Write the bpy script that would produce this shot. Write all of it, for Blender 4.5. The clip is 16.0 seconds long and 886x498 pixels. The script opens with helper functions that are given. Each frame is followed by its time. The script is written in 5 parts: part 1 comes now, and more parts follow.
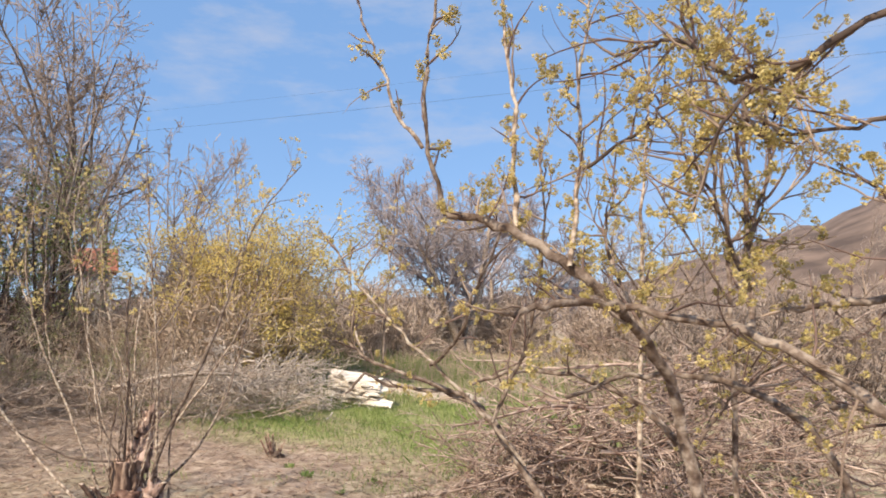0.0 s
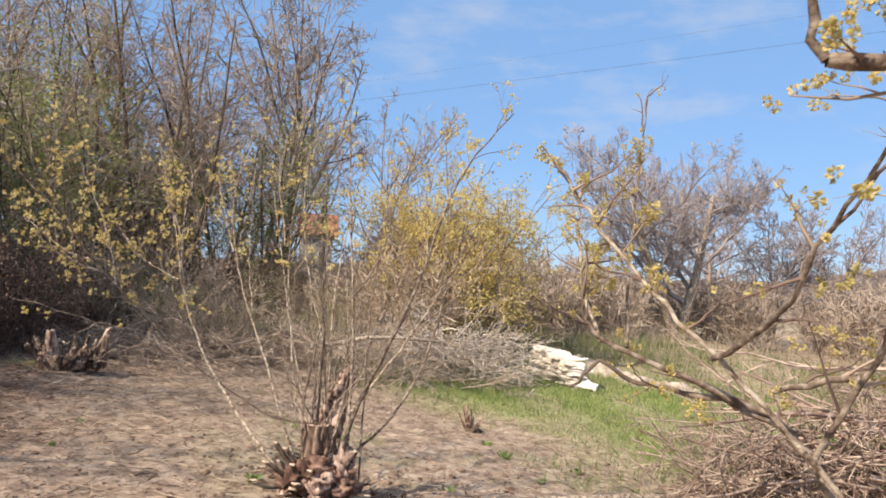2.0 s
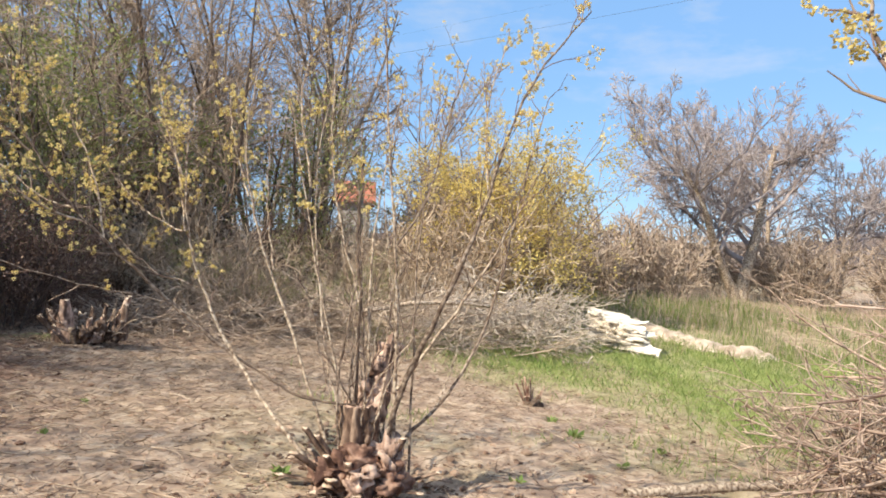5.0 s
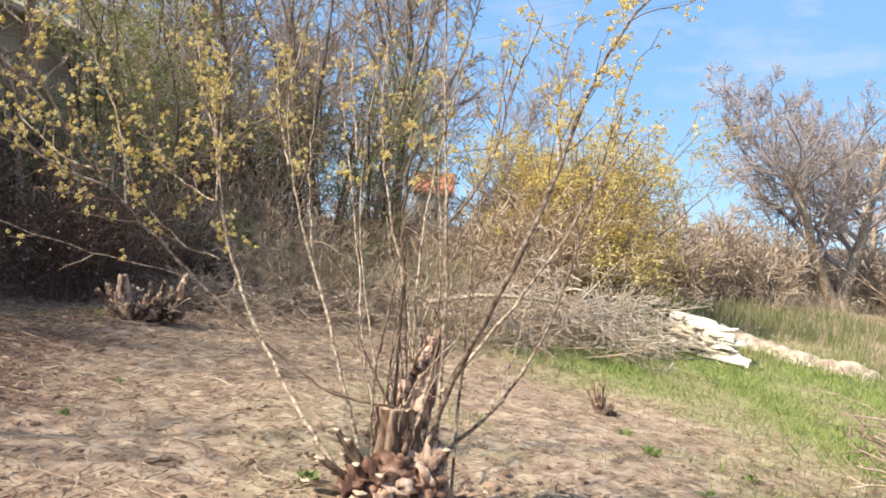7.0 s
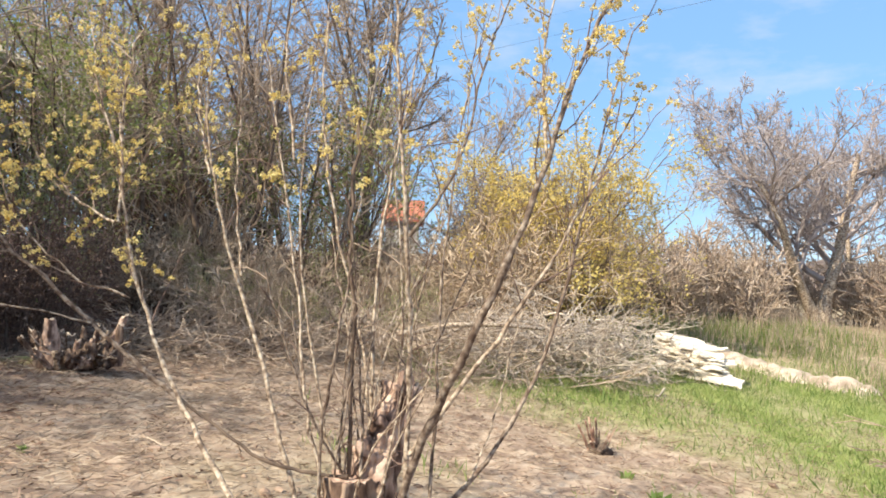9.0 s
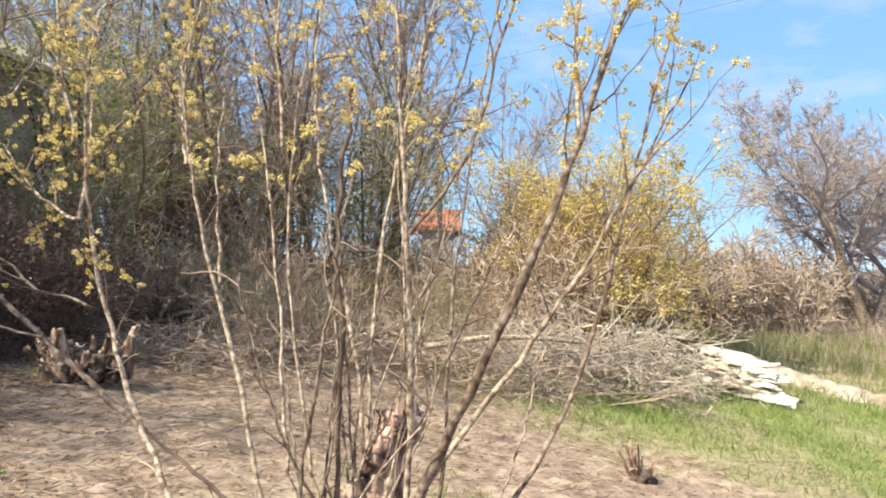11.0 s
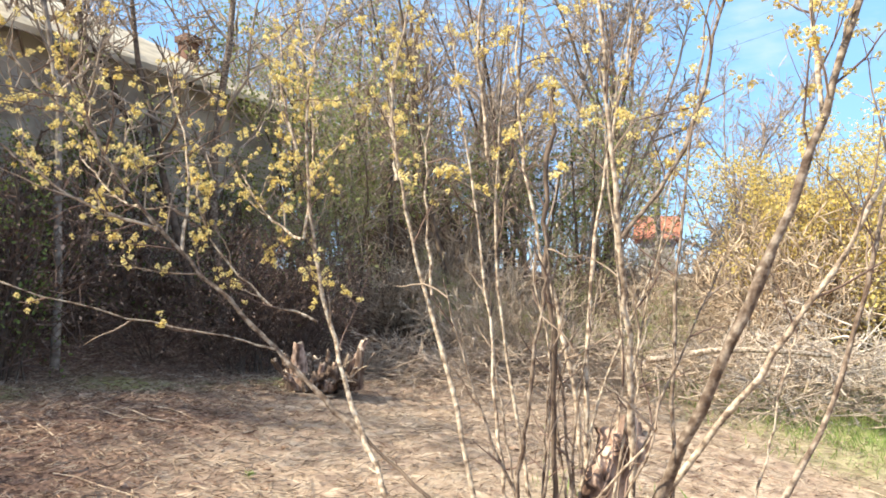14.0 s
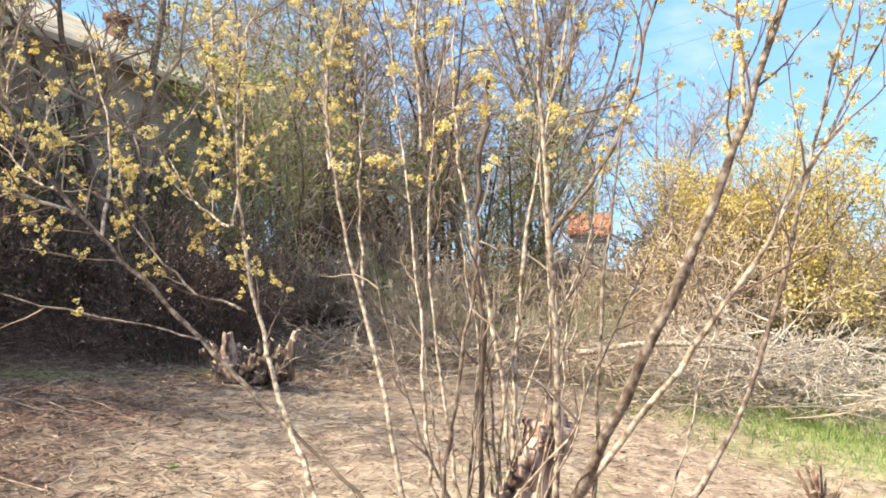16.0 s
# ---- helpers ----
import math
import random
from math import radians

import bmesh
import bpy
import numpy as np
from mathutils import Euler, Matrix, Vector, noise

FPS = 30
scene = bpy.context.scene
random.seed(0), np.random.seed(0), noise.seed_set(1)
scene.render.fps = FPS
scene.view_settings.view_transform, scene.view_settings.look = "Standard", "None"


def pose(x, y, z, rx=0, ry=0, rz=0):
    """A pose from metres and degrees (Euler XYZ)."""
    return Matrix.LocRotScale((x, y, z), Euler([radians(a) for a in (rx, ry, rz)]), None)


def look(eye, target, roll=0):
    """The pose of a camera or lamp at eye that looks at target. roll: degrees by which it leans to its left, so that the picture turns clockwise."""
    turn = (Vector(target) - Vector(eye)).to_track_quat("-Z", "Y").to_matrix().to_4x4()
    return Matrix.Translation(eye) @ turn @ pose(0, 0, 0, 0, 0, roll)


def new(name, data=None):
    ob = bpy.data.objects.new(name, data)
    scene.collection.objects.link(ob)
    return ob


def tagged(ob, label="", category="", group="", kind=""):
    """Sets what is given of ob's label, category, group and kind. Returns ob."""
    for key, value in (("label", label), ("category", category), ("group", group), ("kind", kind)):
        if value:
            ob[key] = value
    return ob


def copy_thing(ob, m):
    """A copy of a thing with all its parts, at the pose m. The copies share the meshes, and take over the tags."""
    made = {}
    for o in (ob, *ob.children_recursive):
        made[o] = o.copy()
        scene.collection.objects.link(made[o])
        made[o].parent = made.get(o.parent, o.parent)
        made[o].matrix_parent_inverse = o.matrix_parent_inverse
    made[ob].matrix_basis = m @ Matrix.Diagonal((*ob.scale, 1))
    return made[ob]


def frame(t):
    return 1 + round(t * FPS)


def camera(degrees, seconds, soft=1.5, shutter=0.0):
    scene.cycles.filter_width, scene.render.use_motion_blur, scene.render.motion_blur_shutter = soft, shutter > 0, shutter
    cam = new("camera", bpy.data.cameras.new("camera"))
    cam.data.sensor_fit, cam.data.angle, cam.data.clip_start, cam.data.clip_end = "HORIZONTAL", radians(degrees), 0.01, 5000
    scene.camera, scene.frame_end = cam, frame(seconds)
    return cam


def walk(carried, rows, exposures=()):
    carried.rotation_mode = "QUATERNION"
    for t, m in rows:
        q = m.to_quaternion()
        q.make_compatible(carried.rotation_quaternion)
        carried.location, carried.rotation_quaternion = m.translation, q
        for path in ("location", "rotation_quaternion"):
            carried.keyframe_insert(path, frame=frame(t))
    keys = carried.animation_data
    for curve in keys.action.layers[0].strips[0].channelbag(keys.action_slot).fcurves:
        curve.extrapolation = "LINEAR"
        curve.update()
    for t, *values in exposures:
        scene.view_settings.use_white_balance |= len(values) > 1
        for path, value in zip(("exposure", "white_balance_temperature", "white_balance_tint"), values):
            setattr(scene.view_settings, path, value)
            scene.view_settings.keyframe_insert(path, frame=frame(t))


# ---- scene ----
cam = camera(63.6, 16.0, soft=1.8, shutter=0.15)
METRES, EYE, TILT, LEAN, TURN = 5.4, 1.44, 5.5, 0.0, 0.0
ROWS = [
    (0.0, 0.0, 0.0, 0.0, 0.0, 0.0, -0.0),
    (0.5, -0.0133, 0.0451, -0.0068, 3.86, -0.34, -0.84),
    (1.0, -0.0107, 0.1029, -0.0149, 12.6, -1.47, -1.36),
    (1.5, -0.0176, 0.1383, -0.0182, 16.55, -2.21, -1.41),
    (2.0, -0.0396, 0.1795, -0.0269, 16.33, -2.25, -2.13),
    (2.5, -0.0554, 0.2247, -0.0393, 15.89, -2.44, -1.65),
    (3.0, -0.052, 0.2735, -0.0478, 22.55, -3.17, -3.04),
    (3.5, -0.064, 0.3122, -0.0567, 24.27, -4.1, -0.69),
    (4.0, -0.0936, 0.3491, -0.0661, 19.43, -4.49, -0.42),
    (6.5, -0.1662, 0.5016, -0.1003, 20.08, -5.58, -1.14),
    (7.0, -0.1661, 0.5458, -0.1075, 25.77, -5.53, -2.36),
    (7.5, -0.1706, 0.576, -0.112, 27.15, -4.66, -0.09),
    (8.0, -0.197, 0.6142, -0.1199, 23.63, -4.13, -0.13),
    (10.5, -0.2517, 0.8165, -0.1434, 23.45, -2.4, -0.38),
    (11.0, -0.2601, 0.8277, -0.1458, 26.38, -2.36, -0.14),
    (11.5, -0.2597, 0.8538, -0.1529, 39.69, -0.96, -0.78),
    (12.0, -0.2556, 0.8782, -0.1567, 42.51, -1.51, 3.05),
    (12.5, -0.2623, 0.8655, -0.1539, 41.07, -1.31, 2.79),
    (13.0, -0.2688, 0.8497, -0.151, 44.88, -1.18, 2.72),
    (13.5, -0.2712, 0.8494, -0.1508, 45.14, -1.06, 2.08),
    (14.0, -0.2708, 0.8514, -0.1509, 43.41, -0.93, 2.67),
    (14.5, -0.2701, 0.854, -0.1507, 42.3, -0.74, 2.62),
    (15.0, -0.2675, 0.8553, -0.151, 40.69, -0.79, 2.38),
    (15.5, -0.2682, 0.8547, -0.1514, 39.14, -1.21, 1.86),
    (16.0, -0.27, 0.8566, -0.1517, 38.4, -1.75, 1.43),
]
walk(cam, [(t, pose(0, 0, EYE, TILT, LEAN, TURN) @ pose(METRES * x, METRES * y, METRES * z, 90 + pitch, roll, yaw)) for t, x, y, z, yaw, pitch, roll in ROWS], [(0.0, 0.16, 6700, 16), (4.0, 0.38, 6700, 11), (7.5, 0.54, 6700, 9), (11.0, 0.64, 6700, 8), (12.5, 0.8, 6700, 7), (14.5, 1.0, 6700, 7), (16.0, 0.96, 6700, 7)])

# ---- world, sun ----
SUN_AZ = radians(238)      # the sun stands behind the first view, a little to its left
SUN_EL = radians(41)
world = bpy.data.worlds.new("spring_sky")
scene.world = world
world.use_nodes = True
wn, wl = world.node_tree.nodes, world.node_tree.links
wn.clear()
w_out = wn.new("ShaderNodeOutputWorld")
w_bg = wn.new("ShaderNodeBackground")
w_bg.inputs["Strength"].default_value = 0.142
w_sky = wn.new("ShaderNodeTexSky")
w_sky.sky_type, w_sky.sun_disc = 'NISHITA', False
w_sky.sun_elevation, w_sky.sun_rotation = SUN_EL, radians(90) - SUN_AZ
w_sky.altitude, w_sky.air_density, w_sky.dust_density, w_sky.ozone_density = 300, 1.0, 0.0, 3.0
w_co = wn.new("ShaderNodeTexCoord")
w_map = wn.new("ShaderNodeMapping")
w_map.inputs["Scale"].default_value = (1.6, 0.9, 5.0)
w_map.inputs["Rotation"].default_value = (0.1, 0.25, 0.5)
w_noise = wn.new("ShaderNodeTexNoise")
w_noise.inputs["Scale"].default_value, w_noise.inputs["Detail"].default_value, w_noise.inputs["Roughness"].default_value = 2.2, 8.0, 0.62
w_ramp = wn.new("ShaderNodeValToRGB")
w_ramp.color_ramp.elements[0].position, w_ramp.color_ramp.elements[1].position = 0.535, 0.83
w_ramp.color_ramp.elements[1].color = (0.7, 0.7, 0.7, 1)
w_mix = wn.new("ShaderNodeMixRGB")
w_mix.inputs["Color2"].default_value = (4.3, 4.4, 4.6, 1)
wl.new(w_co.outputs["Generated"], w_map.inputs["Vector"])
wl.new(w_map.outputs["Vector"], w_noise.inputs["Vector"])
w_sep = wn.new("ShaderNodeSeparateXYZ")
w_up = wn.new("ShaderNodeMath")              # thin cloud added overhead, above all views, to whiten the skylight in shadows
w_up.operation, w_up.use_clamp = 'MULTIPLY_ADD', True
w_up.inputs[1].default_value, w_up.inputs[2].default_value = 1.2, -0.5
w_sum = wn.new("ShaderNodeMath")
wl.new(w_co.outputs["Generated"], w_sep.inputs["Vector"])
wl.new(w_sep.outputs["Z"], w_up.inputs[0])
wl.new(w_noise.outputs["Fac"], w_sum.inputs[0])
wl.new(w_up.outputs[0], w_sum.inputs[1])
wl.new(w_sum.outputs[0], w_ramp.inputs["Fac"])
wl.new(w_ramp.outputs["Color"], w_mix.inputs["Fac"])
w_flat = wn.new("ShaderNodeMixRGB")          # clear dry air: the blue reaches far down to the horizon
w_flat.inputs["Fac"].default_value = 0.7
w_flat.inputs["Color2"].default_value = (1.45, 3.0, 5.5, 1)
wl.new(w_sky.outputs["Color"], w_flat.inputs["Color1"])
wl.new(w_flat.outputs["Color"], w_mix.inputs["Color1"])
wl.new(w_mix.outputs["Color"], w_bg.inputs["Color"])
wl.new(w_bg.outputs["Background"], w_out.inputs["Surface"])

sun = new("sun", bpy.data.lights.new("sun", 'SUN'))
sun.data.energy, sun.data.angle, sun.data.color = 5.0, radians(0.6), (1.0, 0.90, 0.73)
sun.matrix_world = look((math.cos(SUN_AZ) * 60, math.sin(SUN_AZ) * 60, 60 * math.tan(SUN_EL)), (0, 0, 0))


# ---- materials ----
def material(name, c1, c2, scale=8.0, rough=0.85, bump=0.3, c3=None, fine=40.0, vary=0.25, stretch=(1, 1, 1), soft=0.0, cover=None, mould_shade=None):
    """Two colours in blotches, a fine grain over them, relief, and a shift of value from piece to piece."""
    m = bpy.data.materials.new(name)
    m.use_nodes = True
    n, l = m.node_tree.nodes, m.node_tree.links
    bsdf = n["Principled BSDF"]
    bsdf.inputs["Roughness"].default_value = rough
    bsdf.inputs["Specular IOR Level"].default_value = 0.25
    co = n.new("ShaderNodeTexCoord")
    mp = n.new("ShaderNodeMapping")
    mp.inputs["Scale"].default_value = stretch
    l.new(co.outputs["Object"], mp.inputs["Vector"])
    big, small = n.new("ShaderNodeTexNoise"), n.new("ShaderNodeTexNoise")
    for tex, s, d in ((big, scale, 5.0), (small, fine, 4.0)):
        tex.inputs["Scale"].default_value, tex.inputs["Detail"].default_value = s, d
        l.new(mp.outputs["Vector"], tex.inputs["Vector"])
    ramp = n.new("ShaderNodeValToRGB")
    e = ramp.color_ramp.elements
    e[0].position, e[1].position = 0.36, 0.64
    e[0].color, e[1].color = (*c1, 1), (*c2, 1)
    if c3:
        e.new(0.5).color = (*c3, 1)
    l.new(big.outputs["Fac"], ramp.inputs["Fac"])
    last = ramp.outputs["Color"]
    if mould_shade:                                 # rotting leaves under the trees, with tree shade painted into their dark tone
        mt = n.new("ShaderNodeAttribute")
        mt.attribute_name = "mould_shade"
        mmix, mr = n.new("ShaderNodeMixRGB"), n.new("ShaderNodeValToRGB")
        mr.color_ramp.elements[0].color, mr.color_ramp.elements[1].color = (*mould_shade[0], 1), (*mould_shade[1], 1)
        mr.color_ramp.elements[0].position, mr.color_ramp.elements[1].position = 0.35, 0.68
        l.new(small.outputs["Fac"], mr.inputs["Fac"])
        l.new(mt.outputs["Fac"], mmix.inputs["Fac"])
        l.new(last, mmix.inputs["Color1"])
        l.new(mr.outputs["Color"], mmix.inputs["Color2"])
        last = mmix.outputs["Color"]
    if cover:
        at = n.new("ShaderNodeAttribute")
        at.attribute_name = "cover"
        mix0 = n.new("ShaderNodeMixRGB")
        gr = n.new("ShaderNodeValToRGB")
        gr.color_ramp.elements[0].color, gr.color_ramp.elements[1].color = (*cover[0], 1), (*cover[1], 1)
        gr.color_ramp.elements[0].position, gr.color_ramp.elements[1].position = 0.35, 0.65
        l.new(small.outputs["Fac"], gr.inputs["Fac"])
        l.new(at.outputs["Fac"], mix0.inputs["Fac"])
        l.new(last, mix0.inputs["Color1"])
        l.new(gr.outputs["Color"], mix0.inputs["Color2"])
        last = mix0.outputs["Color"]
    info, geo = n.new("ShaderNodeObjectInfo"), n.new("ShaderNodeNewGeometry")
    add = n.new("ShaderNodeMath")
    l.new(info.outputs["Random"], add.inputs[0])
    l.new(geo.outputs["Random Per Island"], add.inputs[1])
    grain = n.new("ShaderNodeMath")
    grain.operation = 'MULTIPLY_ADD'
    grain.inputs[1].default_value = 0.5
    l.new(small.outputs["Fac"], grain.inputs[0])
    l.new(add.outputs[0], grain.inputs[2])
    rng = n.new("ShaderNodeMapRange")
    rng.inputs["From Min"].default_value, rng.inputs["From Max"].default_value = 0.25, 2.25
    rng.inputs["To Min"].default_value, rng.inputs["To Max"].default_value = 1 - vary, 1 + vary
    l.new(grain.outputs[0], rng.inputs["Value"])
    hsv = n.new("ShaderNodeHueSaturation")
    l.new(rng.outputs["Result"], hsv.inputs["Value"])
    l.new(last, hsv.inputs["Color"])
    l.new(hsv.outputs["Color"], bsdf.inputs["Base Color"])
    if bump:
        b = n.new("ShaderNodeBump")
        b.inputs["Strength"].default_value, b.inputs["Distance"].default_value = bump, 0.01
        l.new(small.outputs["Fac"], b.inputs["Height"])
        l.new(b.outputs["Normal"], bsdf.inputs["Normal"])
    if soft:                                  # thin leaf tissue lets light through
        tr = n.new("ShaderNodeBsdfTranslucent")
        l.new(hsv.outputs["Color"], tr.inputs["Color"])
        ms = n.new("ShaderNodeMixShader")
        ms.inputs["Fac"].default_value = soft
        l.new(bsdf.outputs["BSDF"], ms.inputs[1])
        l.new(tr.outputs["BSDF"], ms.inputs[2])
        l.new(ms.outputs["Shader"], n["Material Output"].inputs["Surface"])
    return m


BARK = material("bark_brown", (0.10, 0.066, 0.048), (0.37, 0.305, 0.245), 30, c3=(0.20, 0.15, 0.115), fine=100, bump=0.6)
BARK_PALE = material("bark_pale", (0.13, 0.09, 0.066), (0.60, 0.515, 0.41), 32, c3=(0.39, 0.305, 0.23), fine=120, bump=0.6)
BARK_DARK = material("bark_dark", (0.07, 0.05, 0.04), (0.17, 0.125, 0.095), 10, fine=60, bump=0.5)
TWIG = material("twig_brown", (0.40, 0.30, 0.22), (0.64, 0.52, 0.40), 6, vary=0.35, bump=0)
TWIG_DARK = material("twig_dark", (0.115, 0.074, 0.06), (0.225, 0.155, 0.128), 5, vary=0.4, bump=0)
TWIG_GREY = material("twig_grey", (0.30, 0.24, 0.195), (0.55, 0.455, 0.38), 3, vary=0.3, bump=0)
BRUSH = material("brushwood", (0.31, 0.23, 0.175), (0.68, 0.56, 0.45), 5, vary=0.4, bump=0)
BRUSH_GREY = material("bleached_brushwood", (0.37, 0.30, 0.25), (0.76, 0.67, 0.58), 5, vary=0.4, bump=0)
BRUSH_RED = material("reddish_brushwood", (0.24, 0.155, 0.12), (0.62, 0.49, 0.40), 5, vary=0.45, bump=0)
BARK_GREY = material("bark_grey", (0.16, 0.13, 0.11), (0.40, 0.35, 0.30), 9, c3=(0.27, 0.225, 0.19), fine=60, bump=0.5)
TWIG_WOOD = material("twig_wood", (0.33, 0.26, 0.205), (0.58, 0.48, 0.39), 3, vary=0.35, bump=0)
TWIG_HEDGE = material("twig_hedge", (0.36, 0.28, 0.225), (0.60, 0.49, 0.40), 3, vary=0.35, bump=0)
TWIG_SHOOT = material("twig_shoot", (0.22, 0.16, 0.12), (0.42, 0.33, 0.255), 6, vary=0.35, bump=0)
TWIG_RIM = material("twig_rim", (0.26, 0.20, 0.165), (0.46, 0.375, 0.31), 3, vary=0.35, bump=0)
TWIG_ROSE = material("twig_rosy_grey", (0.28, 0.24, 0.237), (0.475, 0.418, 0.408), 3, vary=0.3, bump=0)
BLOSSOM = material("blossom_yellow", (0.67, 0.53, 0.18), (0.90, 0.79, 0.40), 9, rough=0.6, vary=0.3, bump=0, soft=0.35)
BLOSSOM_LEAFY = material("blossom_olive", (0.40, 0.335, 0.12), (0.70, 0.585, 0.27), 12, rough=0.6, vary=0.35, bump=0, soft=0.35)
BLOSSOM_DULL = material("blossom_ochre", (0.66, 0.525, 0.165), (0.90, 0.745, 0.31), 2, rough=0.6, vary=0.3, bump=0, soft=0.5)
LEAF = material("leaf_green", (0.09, 0.14, 0.035), (0.26, 0.31, 0.095), 3, rough=0.6, vary=0.4, bump=0, soft=0.3)
LEAF_YOUNG = material("leaf_young", (0.24, 0.29, 0.095), (0.45, 0.47, 0.20), 3, rough=0.6, vary=0.35, bump=0, soft=0.35)
GRASS = material("grass_blade", (0.14, 0.225, 0.06), (0.33, 0.385, 0.14), 3, rough=0.6, vary=0.35, bump=0, soft=0.3)
STRAW = material("straw", (0.29, 0.215, 0.155), (0.62, 0.51, 0.40), 6, vary=0.4, bump=0)
EARTH = material("earth", (0.215, 0.155, 0.12), (0.455, 0.36, 0.28), 5, rough=0.95, c3=(0.335, 0.25, 0.19), fine=30, bump=1.0, vary=0.6, mould_shade=((0.055, 0.032, 0.026), (0.20, 0.125, 0.095)), cover=((0.23, 0.24, 0.09), (0.26, 0.32, 0.10)))
LEAF_DRY = material("dead_leaf", (0.15, 0.085, 0.062), (0.44, 0.31, 0.235), 5, rough=0.8, vary=0.5, bump=0)
CLOD = material("earth_clod", (0.12, 0.07, 0.052), (0.44, 0.32, 0.24), 3, rough=0.95, fine=60, bump=0.6, vary=0.6)
CUT = material("cut_wood", (0.45, 0.32, 0.23), (0.74, 0.62, 0.49), 20, fine=120, bump=0.4)
SNAGWOOD = material("bare_snag_wood", (0.10, 0.06, 0.045), (0.62, 0.475, 0.385), 12, c3=(0.37, 0.255, 0.20), fine=50, bump=1.0, stretch=(1, 1, 0.45))
STUMP_RED = material("reddish_root_wood", (0.08, 0.042, 0.033), (0.46, 0.31, 0.235), 9, c3=(0.24, 0.14, 0.105), fine=55, bump=1.0)
STUMPWOOD = material("weathered_stump", (0.06, 0.038, 0.03), (0.30, 0.22, 0.165), 16, c3=(0.145, 0.095, 0.07), fine=45, bump=1.0, stretch=(1, 1, 0.4))
BOARD = material("pale_board", (0.50, 0.44, 0.36), (0.84, 0.79, 0.71), 5, fine=60, bump=0.3, stretch=(0.4, 3, 3))
PLASTER = material("old_plaster", (0.30, 0.265, 0.225), (0.55, 0.51, 0.45), 1.5, fine=20, bump=0.3)
ROOF_PALE = material("weathered_roof", (0.34, 0.30, 0.24), (0.56, 0.505, 0.41), 1.2, fine=18, bump=0.4)
ROOF_RED = material("red_tile", (0.34, 0.12, 0.075), (0.47, 0.20, 0.13), 2, fine=20, bump=0.3)
CHIMNEY = material("chimney_brick", (0.085, 0.046, 0.036), (0.17, 0.098, 0.076), 6, fine=40, bump=0.5)
HILL = material("hill_scrub", (0.075, 0.054, 0.043), (0.18, 0.13, 0.10), 0.06, fine=0.3, bump=0, vary=0.6)
WIRE = material("wire", (0.05, 0.05, 0.05), (0.09, 0.09, 0.09), 2, bump=0)
SAND = material("pale_sand", (0.36, 0.285, 0.22), (0.68, 0.58, 0.47), 4, fine=25, bump=0.7)


# ---- mesh building ----
def mesh_of(name, verts, faces, mats, smooth=True, face_mats=None):
    """A mesh from an array of points and an array of quads (or triangles)."""
    verts, faces = np.asarray(verts, dtype=np.float32), np.asarray(faces, dtype=np.int32)
    me = bpy.data.meshes.new(name)
    k = faces.shape[1]
    me.vertices.add(len(verts)), me.loops.add(faces.size), me.polygons.add(len(faces))
    me.vertices.foreach_set("co", verts.ravel())
    me.loops.foreach_set("vertex_index", faces.ravel())
    me.polygons.foreach_set("loop_start", np.arange(0, faces.size, k, dtype=np.int32))
    me.polygons.foreach_set("use_smooth", np.full(len(faces), smooth))
    for m in mats if isinstance(mats, (list, tuple)) else [mats]:
        me.materials.append(m)
    if face_mats is not None:
        me.polygons.foreach_set("material_index", np.asarray(face_mats, dtype=np.int32))
    me.update(calc_edges=True)
    return me


def tubes(polys, sides=3):
    """Tapered tubes along many polylines [(points, radii)]: points and quads."""
    groups = {}
    for p, r in polys:
        groups.setdefault(len(p), []).append((p, r))
    vs, fs, base = [], [], 0
    ang = np.arange(sides) * 2 * np.pi / sides
    for n, items in groups.items():
        p = np.array([i[0] for i in items], dtype=float)
        r = np.array([i[1] for i in items], dtype=float)
        t = np.gradient(p, axis=1)
        t /= np.linalg.norm(t, axis=2, keepdims=True) + 1e-9
        ref = np.where(np.abs(t[:, :1, 2:3]) > 0.9, np.array([[[1.0, 0.1, 0]]]), np.array([[[0.05, 0.1, 1.0]]]))
        u = np.cross(t, ref)
        u /= np.linalg.norm(u, axis=2, keepdims=True) + 1e-9
        v = np.cross(t, u)
        ring = p[:, :, None] + r[:, :, None, None] * (np.cos(ang)[None, None, :, None] * u[:, :, None] + np.sin(ang)[None, None, :, None] * v[:, :, None])
        m = len(items)
        vs.append(ring.reshape(-1, 3))
        idx = base + np.arange(m * n * sides).reshape(m, n, sides)
        a, b = idx[:, :-1], idx[:, 1:]
        fs.append(np.stack([a, np.roll(a, -1, 2), np.roll(b, -1, 2), b], -1).reshape(-1, 4))
        base += m * n * sides
    return np.concatenate(vs), np.concatenate(fs)


def spline(pts, n=14):
    """A smooth line through a few points."""
    p = np.array(pts, dtype=float)
    p = np.vstack([2 * p[0] - p[1], p, 2 * p[-1] - p[-2]])
    out = []
    for s in np.linspace(0, len(p) - 3 - 1e-6, n):
        i, f = int(s), s - int(s)
        a, b, c, d = p[i:i + 4]
        out.append(0.5 * (2 * b + (c - a) * f + (2 * a - 5 * b + 4 * c - d) * f * f + (3 * b - a - 3 * c + d) * f ** 3))
    return np.array(out)


